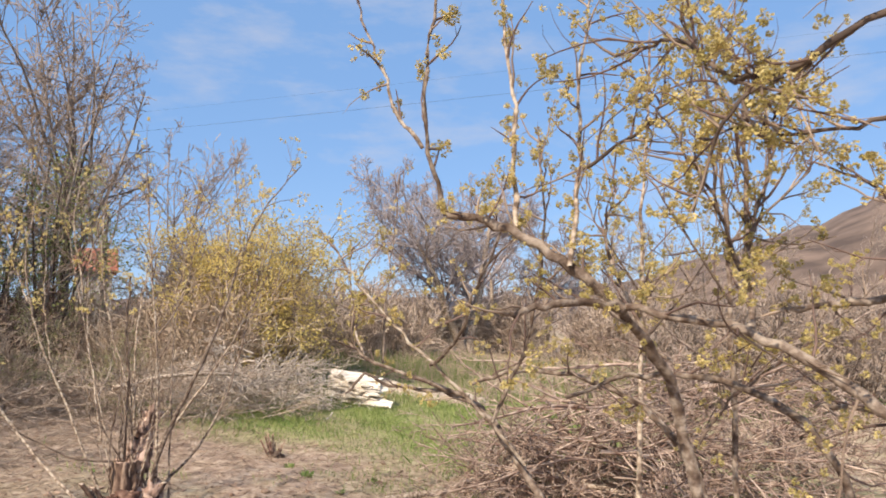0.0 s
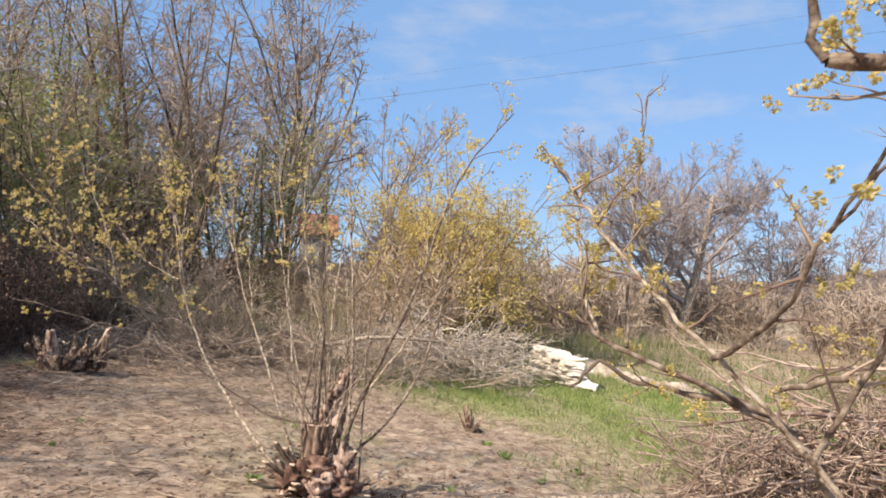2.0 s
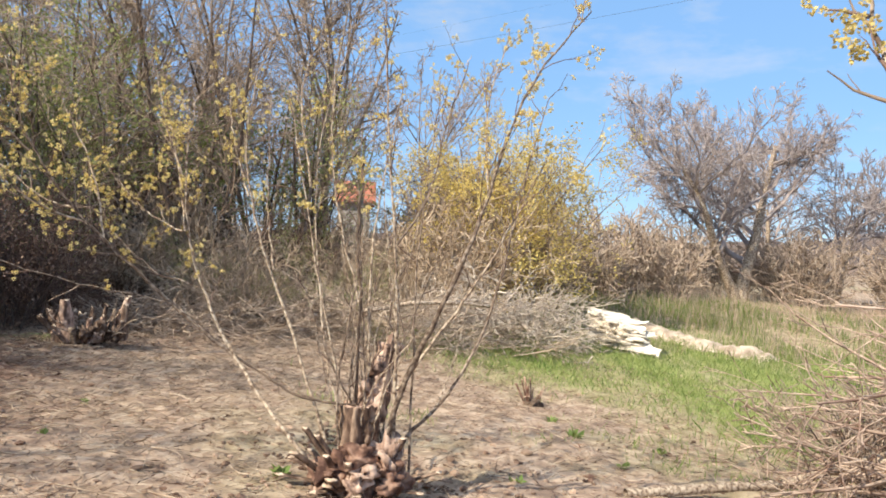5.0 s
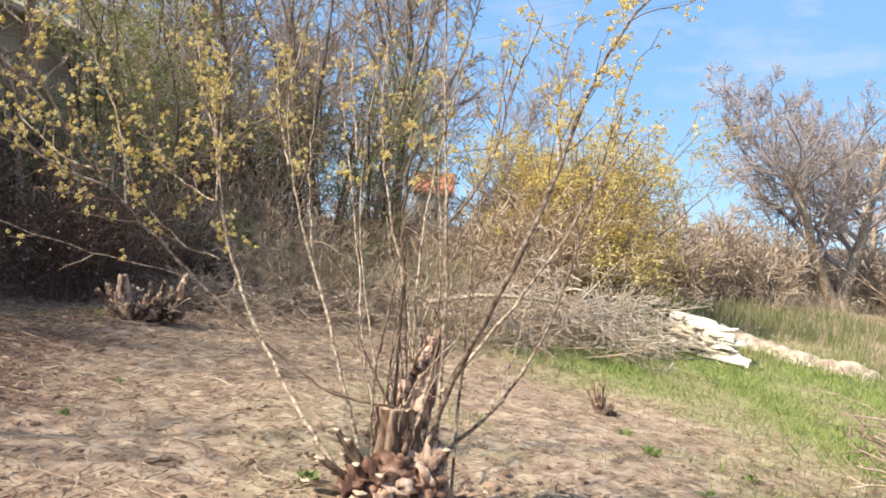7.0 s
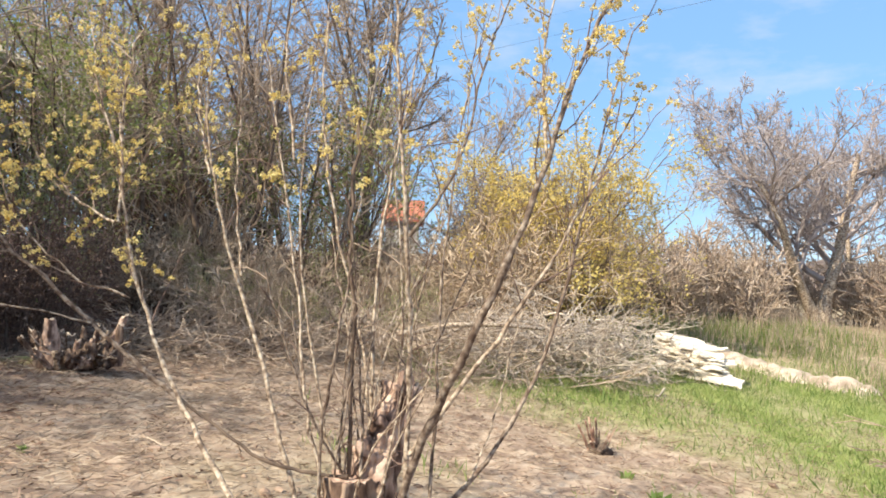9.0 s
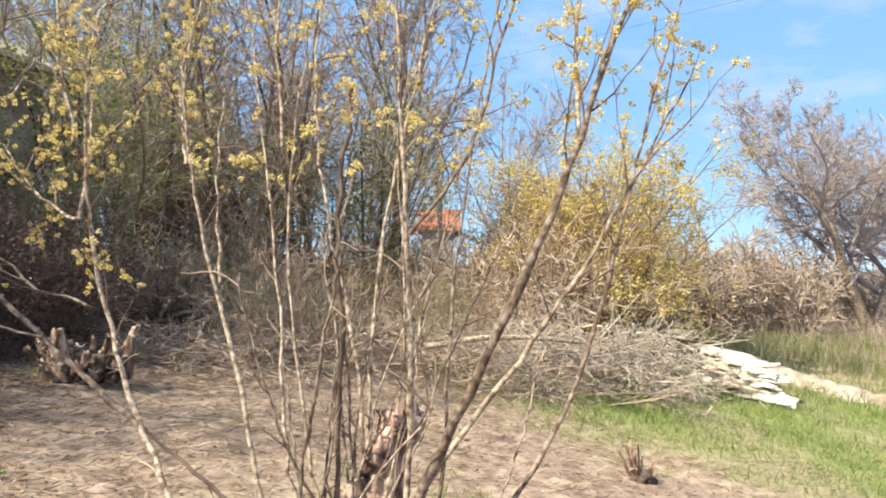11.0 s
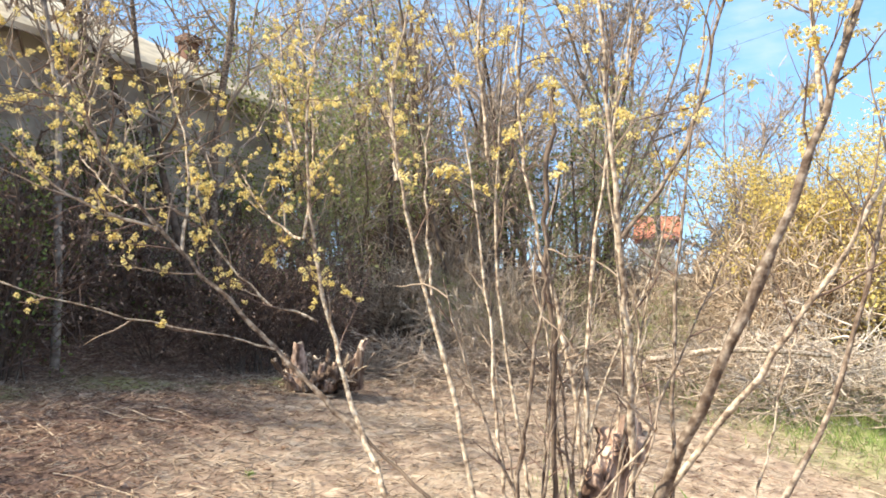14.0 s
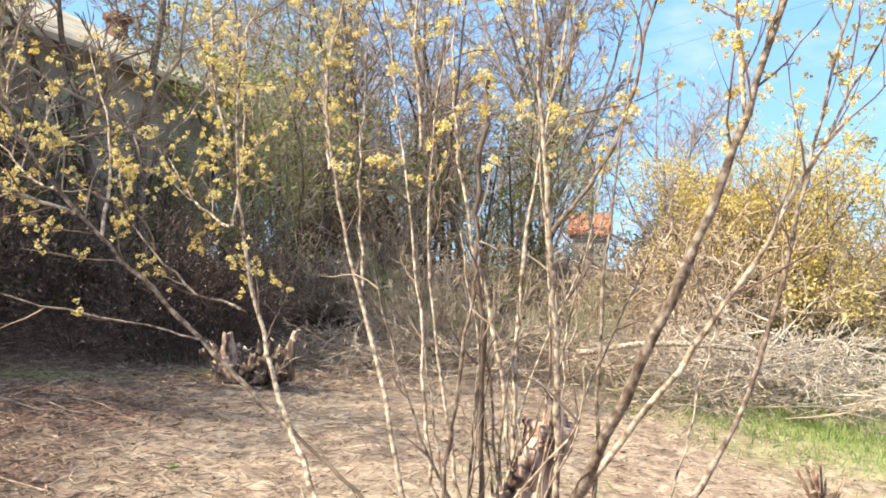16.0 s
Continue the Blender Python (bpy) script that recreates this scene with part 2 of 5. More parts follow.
def blades(rng, at, out, length, width, fold=0.25):
    """Small pointed leaves: a diamond with a fold, one quad each. at: roots, out: directions."""
    n = len(at)
    out = out / (np.linalg.norm(out, axis=1, keepdims=True) + 1e-9)
    side = np.cross(out, rng.normal(size=(n, 3)))
    side /= np.linalg.norm(side, axis=1, keepdims=True) + 1e-9
    up = np.cross(side, out)
    L, W = length[:, None], width[:, None]
    mid = at + out * L * 0.5 + up * W * fold
    v = np.stack([at, mid - side * W * 0.5, at + out * L, mid + side * W * 0.5], 1).reshape(-1, 3)
    return v, np.arange(4 * n).reshape(n, 4)


def tufts(rng, centres, most=4, k=16, size=0.011, ball=0.011, gap=0.02):
    """Flower heads: a few round tufts close together at each centre."""
    out = []
    for c in centres:
        for _ in range(int(rng.integers(1, most + 1))):
            out.append(np.asarray(c) + rng.normal(0, gap, 3))
    c = np.repeat(np.array(out), k, 0)
    d = rng.normal(size=c.shape)
    d /= np.linalg.norm(d, axis=1, keepdims=True)
    s = size * rng.uniform(0.7, 1.3, len(c))
    return blades(rng, c + d * ball * 0.4, d + rng.normal(0, 0.35, d.shape), s, s * 0.85)


def link(name, mesh, parent=None, label="", at=None):
    ob = new(name, mesh)
    if parent is not None:
        ob.parent = parent
    if at is not None:
        ob.location = at
    if label:
        ob["label"] = label
    return ob


def tube_part(name, polys, mat, parent=None, sides=6, label=""):
    v, f = tubes(polys, sides)
    return link(name, mesh_of(name, v, f, mat), parent, label)


def empty(name, at=(0, 0, 0)):
    ob = new(name)
    ob.location = at
    ob.empty_display_size = 0.1
    return ob


def grow(rng, p, d, length, r, level, plan, polys, tips):
    """Branching growth. plan: per level (points, wobble, upward pull, children, child length, child angle, from where)."""
    n, wob, up, kids, klen, kang, start = plan[level]
    pts, dirs = [np.array(p, dtype=float)], [np.array(d, dtype=float)]
    q = np.array(d, dtype=float)
    for i in range(n - 1):
        q = q + rng.normal(0, wob, 3) + np.array([0, 0, up])
        q /= np.linalg.norm(q)
        pts.append(pts[-1] + q * length / (n - 1))
        dirs.append(q)
    pts = np.array(pts)
    rad = r * np.linspace(1, 0.28, n)
    polys.setdefault(level, []).append((pts, rad))
    tips.append((level, pts[-1]))
    if level + 1 >= len(plan):
        return
    for j in range(kids):
        s = start + (1 - start) * (j + rng.uniform(0, 1)) / kids
        s *= n - 1
        i = min(int(s), n - 2)
        q0 = pts[i] + (pts[i + 1] - pts[i]) * (s - i)
        side = np.cross(dirs[i], rng.normal(size=3))
        side /= np.linalg.norm(side) + 1e-9
        a = radians(kang) * rng.uniform(0.6, 1.3)
        cd = dirs[i] * math.cos(a) + side * math.sin(a)
        frac = 1 - 0.55 * s / (n - 1)
        grow(rng, q0, cd, length * klen * frac * rng.uniform(0.7, 1.25), rad[i] * 0.55, level + 1, plan, polys, tips)


def ground_z(x, y):
    x, y = np.asarray(x, dtype=float), np.asarray(y, dtype=float)
    z = -0.56 - 0.07 * (np.clip(x, -9, 5) + 3.1) - 0.055 * (np.clip(y, -8, 12.5) - 7.15)
    bank = np.clip((-11.0 - x) / 4.5, 0, 1)
    z = z + bank * bank * (3 - 2 * bank) * 1.5 * np.clip((40 - y) / 20, 0, 1)
    far = np.clip((y - 19.5) / 15, 0, 1)
    z = z + far * far * (3 - 2 * far) * 1.0
    return z + 0.035 * np.sin(x * 1.7 + 0.6 * np.sin(y * 1.1)) * np.sin(y * 1.3 + 0.4) + 0.015 * np.sin(x * 5.1 + y * 2.0) * np.sin(y * 4.3 - x)


def green_cover(x, y):
    """How much of the ground is grown over with fresh grass."""
    x, y = np.asarray(x, dtype=float), np.asarray(y, dtype=float)
    edge = y - (13.7 + (x + 5.4) * -0.52)
    wav = 0.7 * np.sin(x * 1.3 + 1.0) + 0.5 * np.sin(x * 3.1 + y * 1.9) + 0.35 * np.sin(y * 4.1 - x * 2.3)
    g = np.clip((edge + 0.7 * wav) / 2.4, 0, 1) * np.clip((x + 9.0) / 2.5, 0, 1)
    patch = np.clip(0.35 * np.sin(x * 0.9 + 2) * np.sin(y * 0.8 + x * 0.5) + 0.2 * np.sin(x * 4.7) * np.sin(y * 3.9 + 1), 0, 1) * 0.6 * np.clip((x + 6.5) / 2.5, 0, 1)
    g = g * np.clip((26.0 - y) / 4.0, 0.25, 1) * np.clip((9.0 - x) / 5.0, 0.2, 1)
    moss = 0.8 * np.exp(-((x + 10.3 + 0.3 * np.sin(y * 1.7)) / 0.55) ** 2) * (y > 3) * (y < 11) * (0.6 + 0.4 * np.sin(y * 3.1))
    return np.clip(np.maximum(np.maximum(g * (0.78 + 0.22 * np.sin(x * 2.2 + y)), patch), moss), 0, 1)


def mould_and_shade(x, y):
    """How far rotting leaves and painted-in tree shade hide the earth: all of the wooded bank, thinning out over the
    clearing.
    """
    x, y = np.asarray(x, dtype=float), np.asarray(y, dtype=float)
    wav = 0.8 * np.sin(y * 0.9 + 0.5 * x) + 0.5 * np.sin(x * 2.3 - y * 1.4) + 0.3 * np.sin(x * 5.2 + y * 4.4)
    return np.clip((-5.3 - x - 0.6 * np.clip(y - 7, -2, 6) + 0.8 * wav) / 2.4, 0, 1)


# ---- ground ----
def build_ground():
    gx = np.concatenate([-np.geomspace(3000, 17, 24), np.arange(-16, 8, 0.13), np.geomspace(8.2, 3000, 26)])
    gy = np.concatenate([-np.geomspace(3000, 4, 16), np.arange(-3.5, 20, 0.13), np.arange(20.2, 40, 0.5), np.geomspace(41, 3000, 24)])
    X, Y = np.meshgrid(gx, gy, indexing="ij")
    rng = np.random.default_rng(5)
    near = np.clip(1.2 - np.hypot(X + 3, Y - 9) / 25, 0, 1)
    Z = ground_z(X, Y) + rng.normal(0, 0.016, X.shape) * near
    n, m = X.shape
    idx = np.arange(n * m).reshape(n, m)
    f = np.stack([idx[:-1, :-1], idx[1:, :-1], idx[1:, 1:], idx[:-1, 1:]], -1).reshape(-1, 4)
    me = mesh_of("ground", np.stack([X, Y, Z], -1).reshape(-1, 3), f, EARTH)
    at = me.attributes.new("cover", 'FLOAT', 'POINT')
    at.data.foreach_set("value", green_cover(X, Y).astype(np.float32).ravel())
    at = me.attributes.new("mould_shade", 'FLOAT', 'POINT')
    at.data.foreach_set("value", mould_and_shade(X, Y).astype(np.float32).ravel())
    return tagged(new("ground", me), "tan bare earth with dry litter and patches of green grass", "ground", kind="structure")


build_ground()


def build_litter(name, label, seed, n, mat, lo, hi, mean, share):
    """Flat dead blades and leaves lying on the earth, thicker towards the wood."""
    rng = np.random.default_rng(seed)
    x, y = rng.uniform(-14, 3.5, n), 1.5 + 15.5 * rng.uniform(0, 1, n) ** 0.8
    keep = (rng.uniform(0, 1, n) > green_cover(x, y) * 0.6) & (rng.uniform(0, 1, n) < share(x, y))
    x, y = x[keep], y[keep]
    n = len(x)
    a = rng.uniform(0, 6.283, n)
    at = np.stack([x, y, ground_z(x, y) + rng.uniform(0.0, 0.025, n)], -1)
    d = np.stack([np.cos(a), np.sin(a), rng.normal(0.12, 0.16, n)], -1)
    L = rng.gamma(2.2, mean / 2.2, n) + 0.025
    v, f = blades(rng, at, d, L, rng.uniform(lo, hi, n), 0.4)
    tagged(link(name, mesh_of(name, v, f, mat)), label, "litter", kind="stuff")


build_litter("dry_litter", "pale dry grass blades on bare earth", 8, 210000, STRAW, 0.0035, 0.0085, 0.10, lambda x, y: (0.35 + 0.65 * np.clip((-2.5 - x) / 4, 0, 1)) * (1 - 0.6 * mould_and_shade(x, y)))
build_litter("leaf_litter", "reddish-brown dead leaves and stalks on earth", 18, 190000, LEAF_DRY, 0.005, 0.016, 0.06, lambda x, y: 0.12 + 0.88 * mould_and_shade(x, y))


def build_grass():
    rng = np.random.default_rng(9)
    n = 120000
    x, y = rng.uniform(-8, 5, n), 9.5 + 17 * rng.uniform(0, 1, n) ** 1.3
    keep = rng.uniform(0, 1, n) < np.clip(green_cover(x, y) ** 1.2 * (0.8 + 0.5 * np.sin(x * 1.9 + 1.5 * np.sin(y * 1.3)) * np.sin(y * 2.3 + x)), 0, 1)
    x, y = x[keep], y[keep]
    n = len(x)
    at = np.stack([x, y, ground_z(x, y) - 0.005], -1)
    d = np.stack([rng.normal(0, 0.45, n), rng.normal(0, 0.45, n), np.ones(n)], -1)
    L = rng.gamma(4.0, 0.022, n) + 0.03
    v, f = blades(rng, at, d, L, L * 0.05 + 0.004)
    tagged(link("meadow_grass", mesh_of("meadow_grass", v, f, GRASS)), "short fresh green spring grass", "grass", kind="stuff")


build_grass()


# ---- the cut-back shrub with yellow blossom ----
def side_twigs(rng, line, count, lo, hi, length, polys, tips, up=0.15, sub=2):
    """Side twigs along a stem's line between the shares lo and hi of its length."""
    n = len(line)
    for j in range(count):
        s = (lo + (hi - lo) * (j + rng.uniform(0, 1)) / count) * (n - 1)
        i = min(int(s), n - 2)
        p = line[i] + (line[i + 1] - line[i]) * (s - i)
        t = line[i + 1] - line[i]
        t /= np.linalg.norm(t) + 1e-9
        d = t * 0.75 + rng.normal(0, 0.62, 3) + np.array([0, 0, up])
        grow(rng, p, d / np.linalg.norm(d), length * rng.uniform(0.45, 1.3), 0.0045, 0,
             [(6, 0.16, 0.05, sub, 0.55, 50, 0.25), (4, 0.2, 0.05, 0, 0, 0, 0)], polys, tips)


def stem(parent, rng, pts, r0, r1, mat=BARK, twigs=8, lo=0.35, length=0.35, blossoms=None, n=22, sub=2, name="stem", girth=1.0, bloom=0.45):
    pts = np.array(pts, dtype=float)
    if len(pts) > 4:
        pts[1:-1] = 0.6 * pts[1:-1] + 0.2 * (pts[:-2] + pts[2:])
    line = spline(pts, n)
    line[1:-1] += rng.normal(0, 0.005, (n - 2, 3))
    rad = np.linspace(r0, r1, n) * girth * rng.uniform(0.88, 1.12, n)
    rad[rng.integers(1, n, max(1, n // 7))] *= 1.16
    polys, tips = {}, []
    tube = [(line, rad)]
    ob = tube_part(name, tube, mat, parent, 8)
    if twigs:
        small = []
        for k in range(twigs):
            polys = {}
            side_twigs(rng, line, 1, lo + (1 - lo) * k / twigs, lo + (1 - lo) * (k + 1) / twigs, length, polys, tips, sub=sub)
            one = [q for lv in polys for q in polys[lv]]
            tube_part("twig", one, TWIG_SHOOT if k % 2 else TWIG_DARK, ob, 4)
            small += one
        if blossoms is not None:
            for pts_, _ in small:
                if rng.uniform() < bloom + 0.45:
                    blossoms.append(pts_[-1])
                for c in range(1, len(pts_) - 1):
                    if rng.uniform() < bloom:
                        blossoms.append(pts_[c] + rng.normal(0, 0.012, 3))
    return ob


def lump(rng, centre, size, seed, squash=1.0, rough=0.25):
    """A gnarled lump of wood."""
    bm = bmesh.new()
    bmesh.ops.create_icosphere(bm, subdivisions=3, radius=1.0)
    for v in bm.verts:
        k = 1 + rough * noise.noise(v.co * 2.0 + Vector((seed * 7.1, 0, 0))) * 1.8 + rough * 0.7 * noise.noise(v.co * 6.0 + Vector((0, seed * 3.3, 0)))
        v.co = Vector((v.co.x * size * k, v.co.y * size * k, v.co.z * size * squash * k)) + Vector(centre)
    return bm


def join_bm(list_of_bm):
    out = bmesh.new()
    for b in list_of_bm:
        me = bpy.data.meshes.new("tmp")
        b.to_mesh(me)
        out.from_mesh(me)
        bpy.data.meshes.remove(me)
        b.free()
    return out


def part(name, bm, mat, parent=None, label="", smooth=True):
    me = bpy.data.meshes.new(name)
    bm.to_mesh(me)
    bm.free()
    me.polygons.foreach_set("use_smooth", np.full(len(me.polygons), smooth))
    for one in mat if isinstance(mat, (list, tuple)) else [mat]:
        me.materials.append(one)
    return link(name, me, parent, label)


def capped(polys, sides=9):
    """Tubes with a flat pale cut at the upper end, as one bmesh."""
    bm = bmesh.new()
    for line, rad in polys:
        v, f = tubes([(line, rad)], sides)
        bv = [bm.verts.new(c) for c in v]
        for q in f:
            bm.faces.new([bv[i] for i in q])
        bm.faces.new(bv[-sides:]).material_index = 1
    return bm


def rough_trunk(base, top, r0, r1, seed, ridge=0.25, jag=0.0, flare=0.4, sides=30, rings=24):
    """A fissured trunk with bark ridges, a flare at the foot and a flat or splintered top."""
    base, top = Vector(base), Vector(top)
    bm = bmesh.new()
    grid = []
    for i in range(rings):
        t = i / (rings - 1)
        c = base.lerp(top, t)
        row = []
        for k in range(sides):
            a = 2 * math.pi * k / sides
            q = Vector((math.cos(a) * 1.9, math.sin(a) * 1.9, t * 1.3 + seed * 5.7))
            g = 1 + ridge * noise.noise(q) + ridge * 0.7 * noise.noise(Vector((q.x * 3.1, q.y * 3.1, q.z * 1.6))) + ridge * 0.35 * noise.noise(q * 7.0)
            r = (r0 + (r1 - r0) * t) * g * (1 + flare * (1 - t) ** 3)
            z = jag * t ** 4 * (noise.noise(Vector((math.cos(a) * 2.5, math.sin(a) * 2.5, seed))) + 0.6 * noise.noise(Vector((math.cos(a) * 7, math.sin(a) * 7, seed))))
            row.append(bm.verts.new((c.x + math.cos(a) * r, c.y + math.sin(a) * r, c.z + z)))
        grid.append(row)
    for i in range(rings - 1):
        for k in range(sides):
            bm.faces.new([grid[i][k], grid[i][(k + 1) % sides], grid[i + 1][(k + 1) % sides], grid[i + 1][k]])
    mid = bm.verts.new((top.x, top.y, top.z - jag * 0.4))
    for k in range(sides):
        bm.faces.new([grid[-1][k], grid[-1][(k + 1) % sides], mid]).material_index = 1
    return bm


def build_main_shrub():
    rng = np.random.default_rng(21)
    sh = empty("coppiced_shrub", (0, 0, 0))
    tagged(sh, "coppiced shrub with gnarled brown stump and yellow-blossomed shoots", "shrub")
    lumps = [lump(rng, (-3.0, 6.98, -0.5), 0.22, 1, 0.8, 0.6)]
    knobs = []
    for k in range(30):
        a, o = rng.uniform(0, 2 * math.pi), math.sqrt(rng.uniform(0.05, 1))
        size = rng.uniform(0.055, 0.12) * (1.15 - 0.35 * o)
        one = lump(rng, (-2.95 + 0.34 * o * math.cos(a), 6.95 + 0.26 * o * math.sin(a), -0.57 + 0.34 * (1 - o * o) + rng.uniform(0, 0.08)), size, k + 2.5, rng.uniform(0.7, 1.2), 0.7)
        (knobs if k % 4 == 0 else lumps).append(one)
    part("knob", join_bm(knobs), SNAGWOOD, sh, "paler torn knobs of the root crown")
    part("root_crown", join_bm(lumps), STUMP_RED, sh, "reddish-brown burred root crown")
    part("cut_trunk", join_bm([rough_trunk((-3.0, 7.0, -0.56), (-2.99, 6.94, 0.09), 0.10, 0.115, 1, 0.55, 0.03, 0.5, 48, 30)] +
                              [lump(rng, (-3.0 + 0.11 * math.cos(a), 6.97 + 0.1 * math.sin(a), h), s_, 40 + h * 9, 1.3, 0.6) for a, h, s_ in ((3.4, -0.02, 0.05), (4.0, -0.2, 0.045), (5.6, -0.1, 0.05), (5.0, -0.28, 0.06), (4.4, 0.03, 0.03), (6.1, 0.0, 0.045))]), [STUMPWOOD, SNAGWOOD], sh)
    for k in range(13):
        a = rng.uniform(2.6, 6.6)
        o, q = rng.uniform(0.12, 0.22), rng.uniform(0.28, 0.42)
        b = (-3.0 + o * math.cos(a), 6.98 + o * math.sin(a), -0.52 + rng.uniform(0, 0.12))
        t = (-3.0 + q * math.cos(a + rng.normal(0, 0.25)), 6.98 + q * math.sin(a), -0.56 + rng.uniform(0.0, 0.16))
        r = rng.uniform(0.024, 0.048)
        part("cut_stub", rough_trunk(b, t, r, r * 0.8, k + 3.3, 0.55, 0.01, 0.4, 10, 7), [STUMP_RED if k % 3 else STUMPWOOD, CUT if k % 2 else STUMP_RED], sh)
    part("snag", join_bm([rough_trunk((-2.99, 7.04, -0.05), (-2.88, 7.2, 0.5), 0.092, 0.075, 2, 0.6, 0.05, 0.3), lump(rng, (-2.88, 7.19, 0.47), 0.085, 11, 1.1, 0.5), lump(rng, (-2.93, 7.1, 0.32), 0.075, 12, 1.2, 0.5),
                          lump(rng, (-2.98, 7.05, 0.17), 0.08, 13, 1.1, 0.5), lump(rng, (-2.9, 7.06, 0.22), 0.055, 14, 1.3, 0.6)]), [SNAGWOOD, CUT], sh, "broken gnarled snag of bare wood")
    for b, t, r in (((-3.12, 6.85, -0.45), (-3.33, 6.62, -0.22), 0.042), ((-3.0, 6.8, -0.5), (-3.02, 6.6, -0.36), 0.05), ((-2.9, 6.85, -0.47), (-2.84, 6.62, -0.46), 0.045),
                    ((-3.2, 6.95, -0.38), (-3.38, 6.85, -0.1), 0.028), ((-3.1, 6.85, -0.33), (-3.2, 6.7, -0.1), 0.024), ((-2.8, 6.95, -0.47), (-2.6, 6.8, -0.53), 0.04),
                    ((-2.82, 7.05, -0.42), (-2.66, 6.98, -0.12), 0.036), ((-3.08, 6.82, -0.4), (-3.1, 6.66, -0.22), 0.03), ((-2.95, 6.8, -0.42), (-2.93, 6.66, -0.25), 0.028), ((-3.2, 7.0, -0.45), (-3.42, 7.0, -0.3), 0.03),
                    ((-3.05, 6.82, -0.5), (-3.16, 6.58, -0.46), 0.045), ((-2.88, 6.8, -0.5), (-2.76, 6.56, -0.52), 0.04), ((-2.78, 6.86, -0.5), (-2.7, 6.66, -0.5), 0.035),
                    ((-3.2, 6.9, -0.5), (-3.5, 6.72, -0.42), 0.04), ((-3.22, 7.0, -0.5), (-3.55, 6.95, -0.36), 0.035), ((-2.76, 7.0, -0.5), (-2.46, 6.86, -0.45), 0.04), ((-2.74, 7.08, -0.5), (-2.42, 7.1, -0.36), 0.03), ((-3.12, 6.8, -0.52), (-3.26, 6.5, -0.5), 0.05)):
        part("cut_stub", rough_trunk(b, t, r, r * 0.85, r * 100, 0.4, 0.012, 0.25, 12, 8), [STUMPWOOD, CUT], sh)
    bl = []
    thin = 0.72
    stem(sh, rng, [(-2.85, 6.98, -0.35), (-2.73, 7.0, 0.22), (-2.27, 6.82, 0.99), (-2.14, 6.99, 1.46), (-2.06, 7.2, 2.04), (-1.9, 7.4, 2.6), (-1.55, 7.7, 3.1)], 0.032, 0.007, BARK, 15, 0.5, 0.4, bl, 34, 3, girth=thin, bloom=0.6)
    stem(sh, rng, [(-2.73, 7.0, 0.22), (-2.36, 7.11, 0.76), (-2.13, 7.18, 1.14), (-1.98, 7.27, 1.47), (-1.8, 7.4, 1.9)], 0.018, 0.005, BARK_PALE, 7, 0.45, 0.4, bl, girth=thin)
    stem(sh, rng, [(-2.75, 6.97, -0.4), (-2.77, 7.1, 0.38), (-2.76, 7.01, 0.91), (-2.77, 6.95, 1.27), (-2.82, 6.94, 1.78), (-2.94, 7.04, 2.57), (-2.98, 7.1, 2.95)], 0.022, 0.006, BARK_PALE, 10, 0.5, 0.42, bl, 30, girth=thin)
    stem(sh, rng, [(-2.76, 6.96, 1.26), (-2.62, 7.16, 1.6), (-2.55, 7.36, 2.22), (-2.45, 7.5, 2.7)], 0.013, 0.005, BARK, 9, 0.2, 0.38, bl, girth=thin)
    stem(sh, rng, [(-3.03, 6.96, 0.08), (-2.98, 6.84, 0.9), (-3.0, 6.82, 1.25), (-3.01, 6.88, 1.84)], 0.016, 0.011, BARK_DARK, 4, 0.4, 0.3, bl, girth=thin)
    stem(sh, rng, [(-3.1, 6.85, -0.3), (-3.1, 6.81, 0.31), (-3.0, 6.76, 0.82), (-2.96, 6.79, 1.15)], 0.014, 0.007, BARK, 3, 0.5, 0.3, bl, girth=thin)
    stem(sh, rng, [(-2.95, 7.05, 0.0), (-3.08, 7.2, 0.65), (-3.23, 7.21, 1.02), (-3.4, 7.21, 1.54), (-3.5, 7.26, 2.17), (-3.5, 7.3, 2.6)], 0.016, 0.005, BARK_PALE, 8, 0.5, 0.35, bl, girth=thin)
    stem(sh, rng, [(-2.98, 7.1, 0.0), (-3.18, 7.37, 1.12), (-3.16, 7.5, 1.56), (-3.12, 7.63, 2.19), (-3.05, 7.7, 2.7)], 0.015, 0.005, BARK_PALE, 8, 0.5, 0.38, bl, girth=thin)
    stem(sh, rng, [(-3.14, 6.9, 0.0), (-3.22, 6.85, 0.33), (-3.38, 6.97, 0.97), (-3.6, 7.04, 1.72), (-3.73, 7.07, 2.28)], 0.012, 0.004, BARK_PALE, 7, 0.4, 0.32, bl, girth=thin)
    stem(sh, rng, [(-3.1, 7.05, -0.1), (-3.26, 7.07, 0.28), (-3.58, 7.19, 1.11), (-3.68, 7.37, 2.07), (-3.59, 7.45, 2.53)], 0.013, 0.004, BARK_PALE, 7, 0.45, 0.35, bl, girth=thin)
    stem(sh, rng, [(-3.2, 6.85, -0.2), (-3.43, 6.93, 0.22), (-3.86, 7.15, 0.95), (-4.08, 7.14, 1.34), (-4.17, 7.04, 1.99), (-4.17, 7.19, 2.54), (-4.1, 7.3, 2.9)], 0.019, 0.005, BARK_PALE, 10, 0.45, 0.38, bl, 30, girth=thin)
    stem(sh, rng, [(-3.88, 7.13, 1.03), (-4.01, 7.2, 1.62), (-4.07, 7.29, 2.45)], 0.011, 0.004, BARK_PALE, 7, 0.3, 0.35, bl, girth=thin)
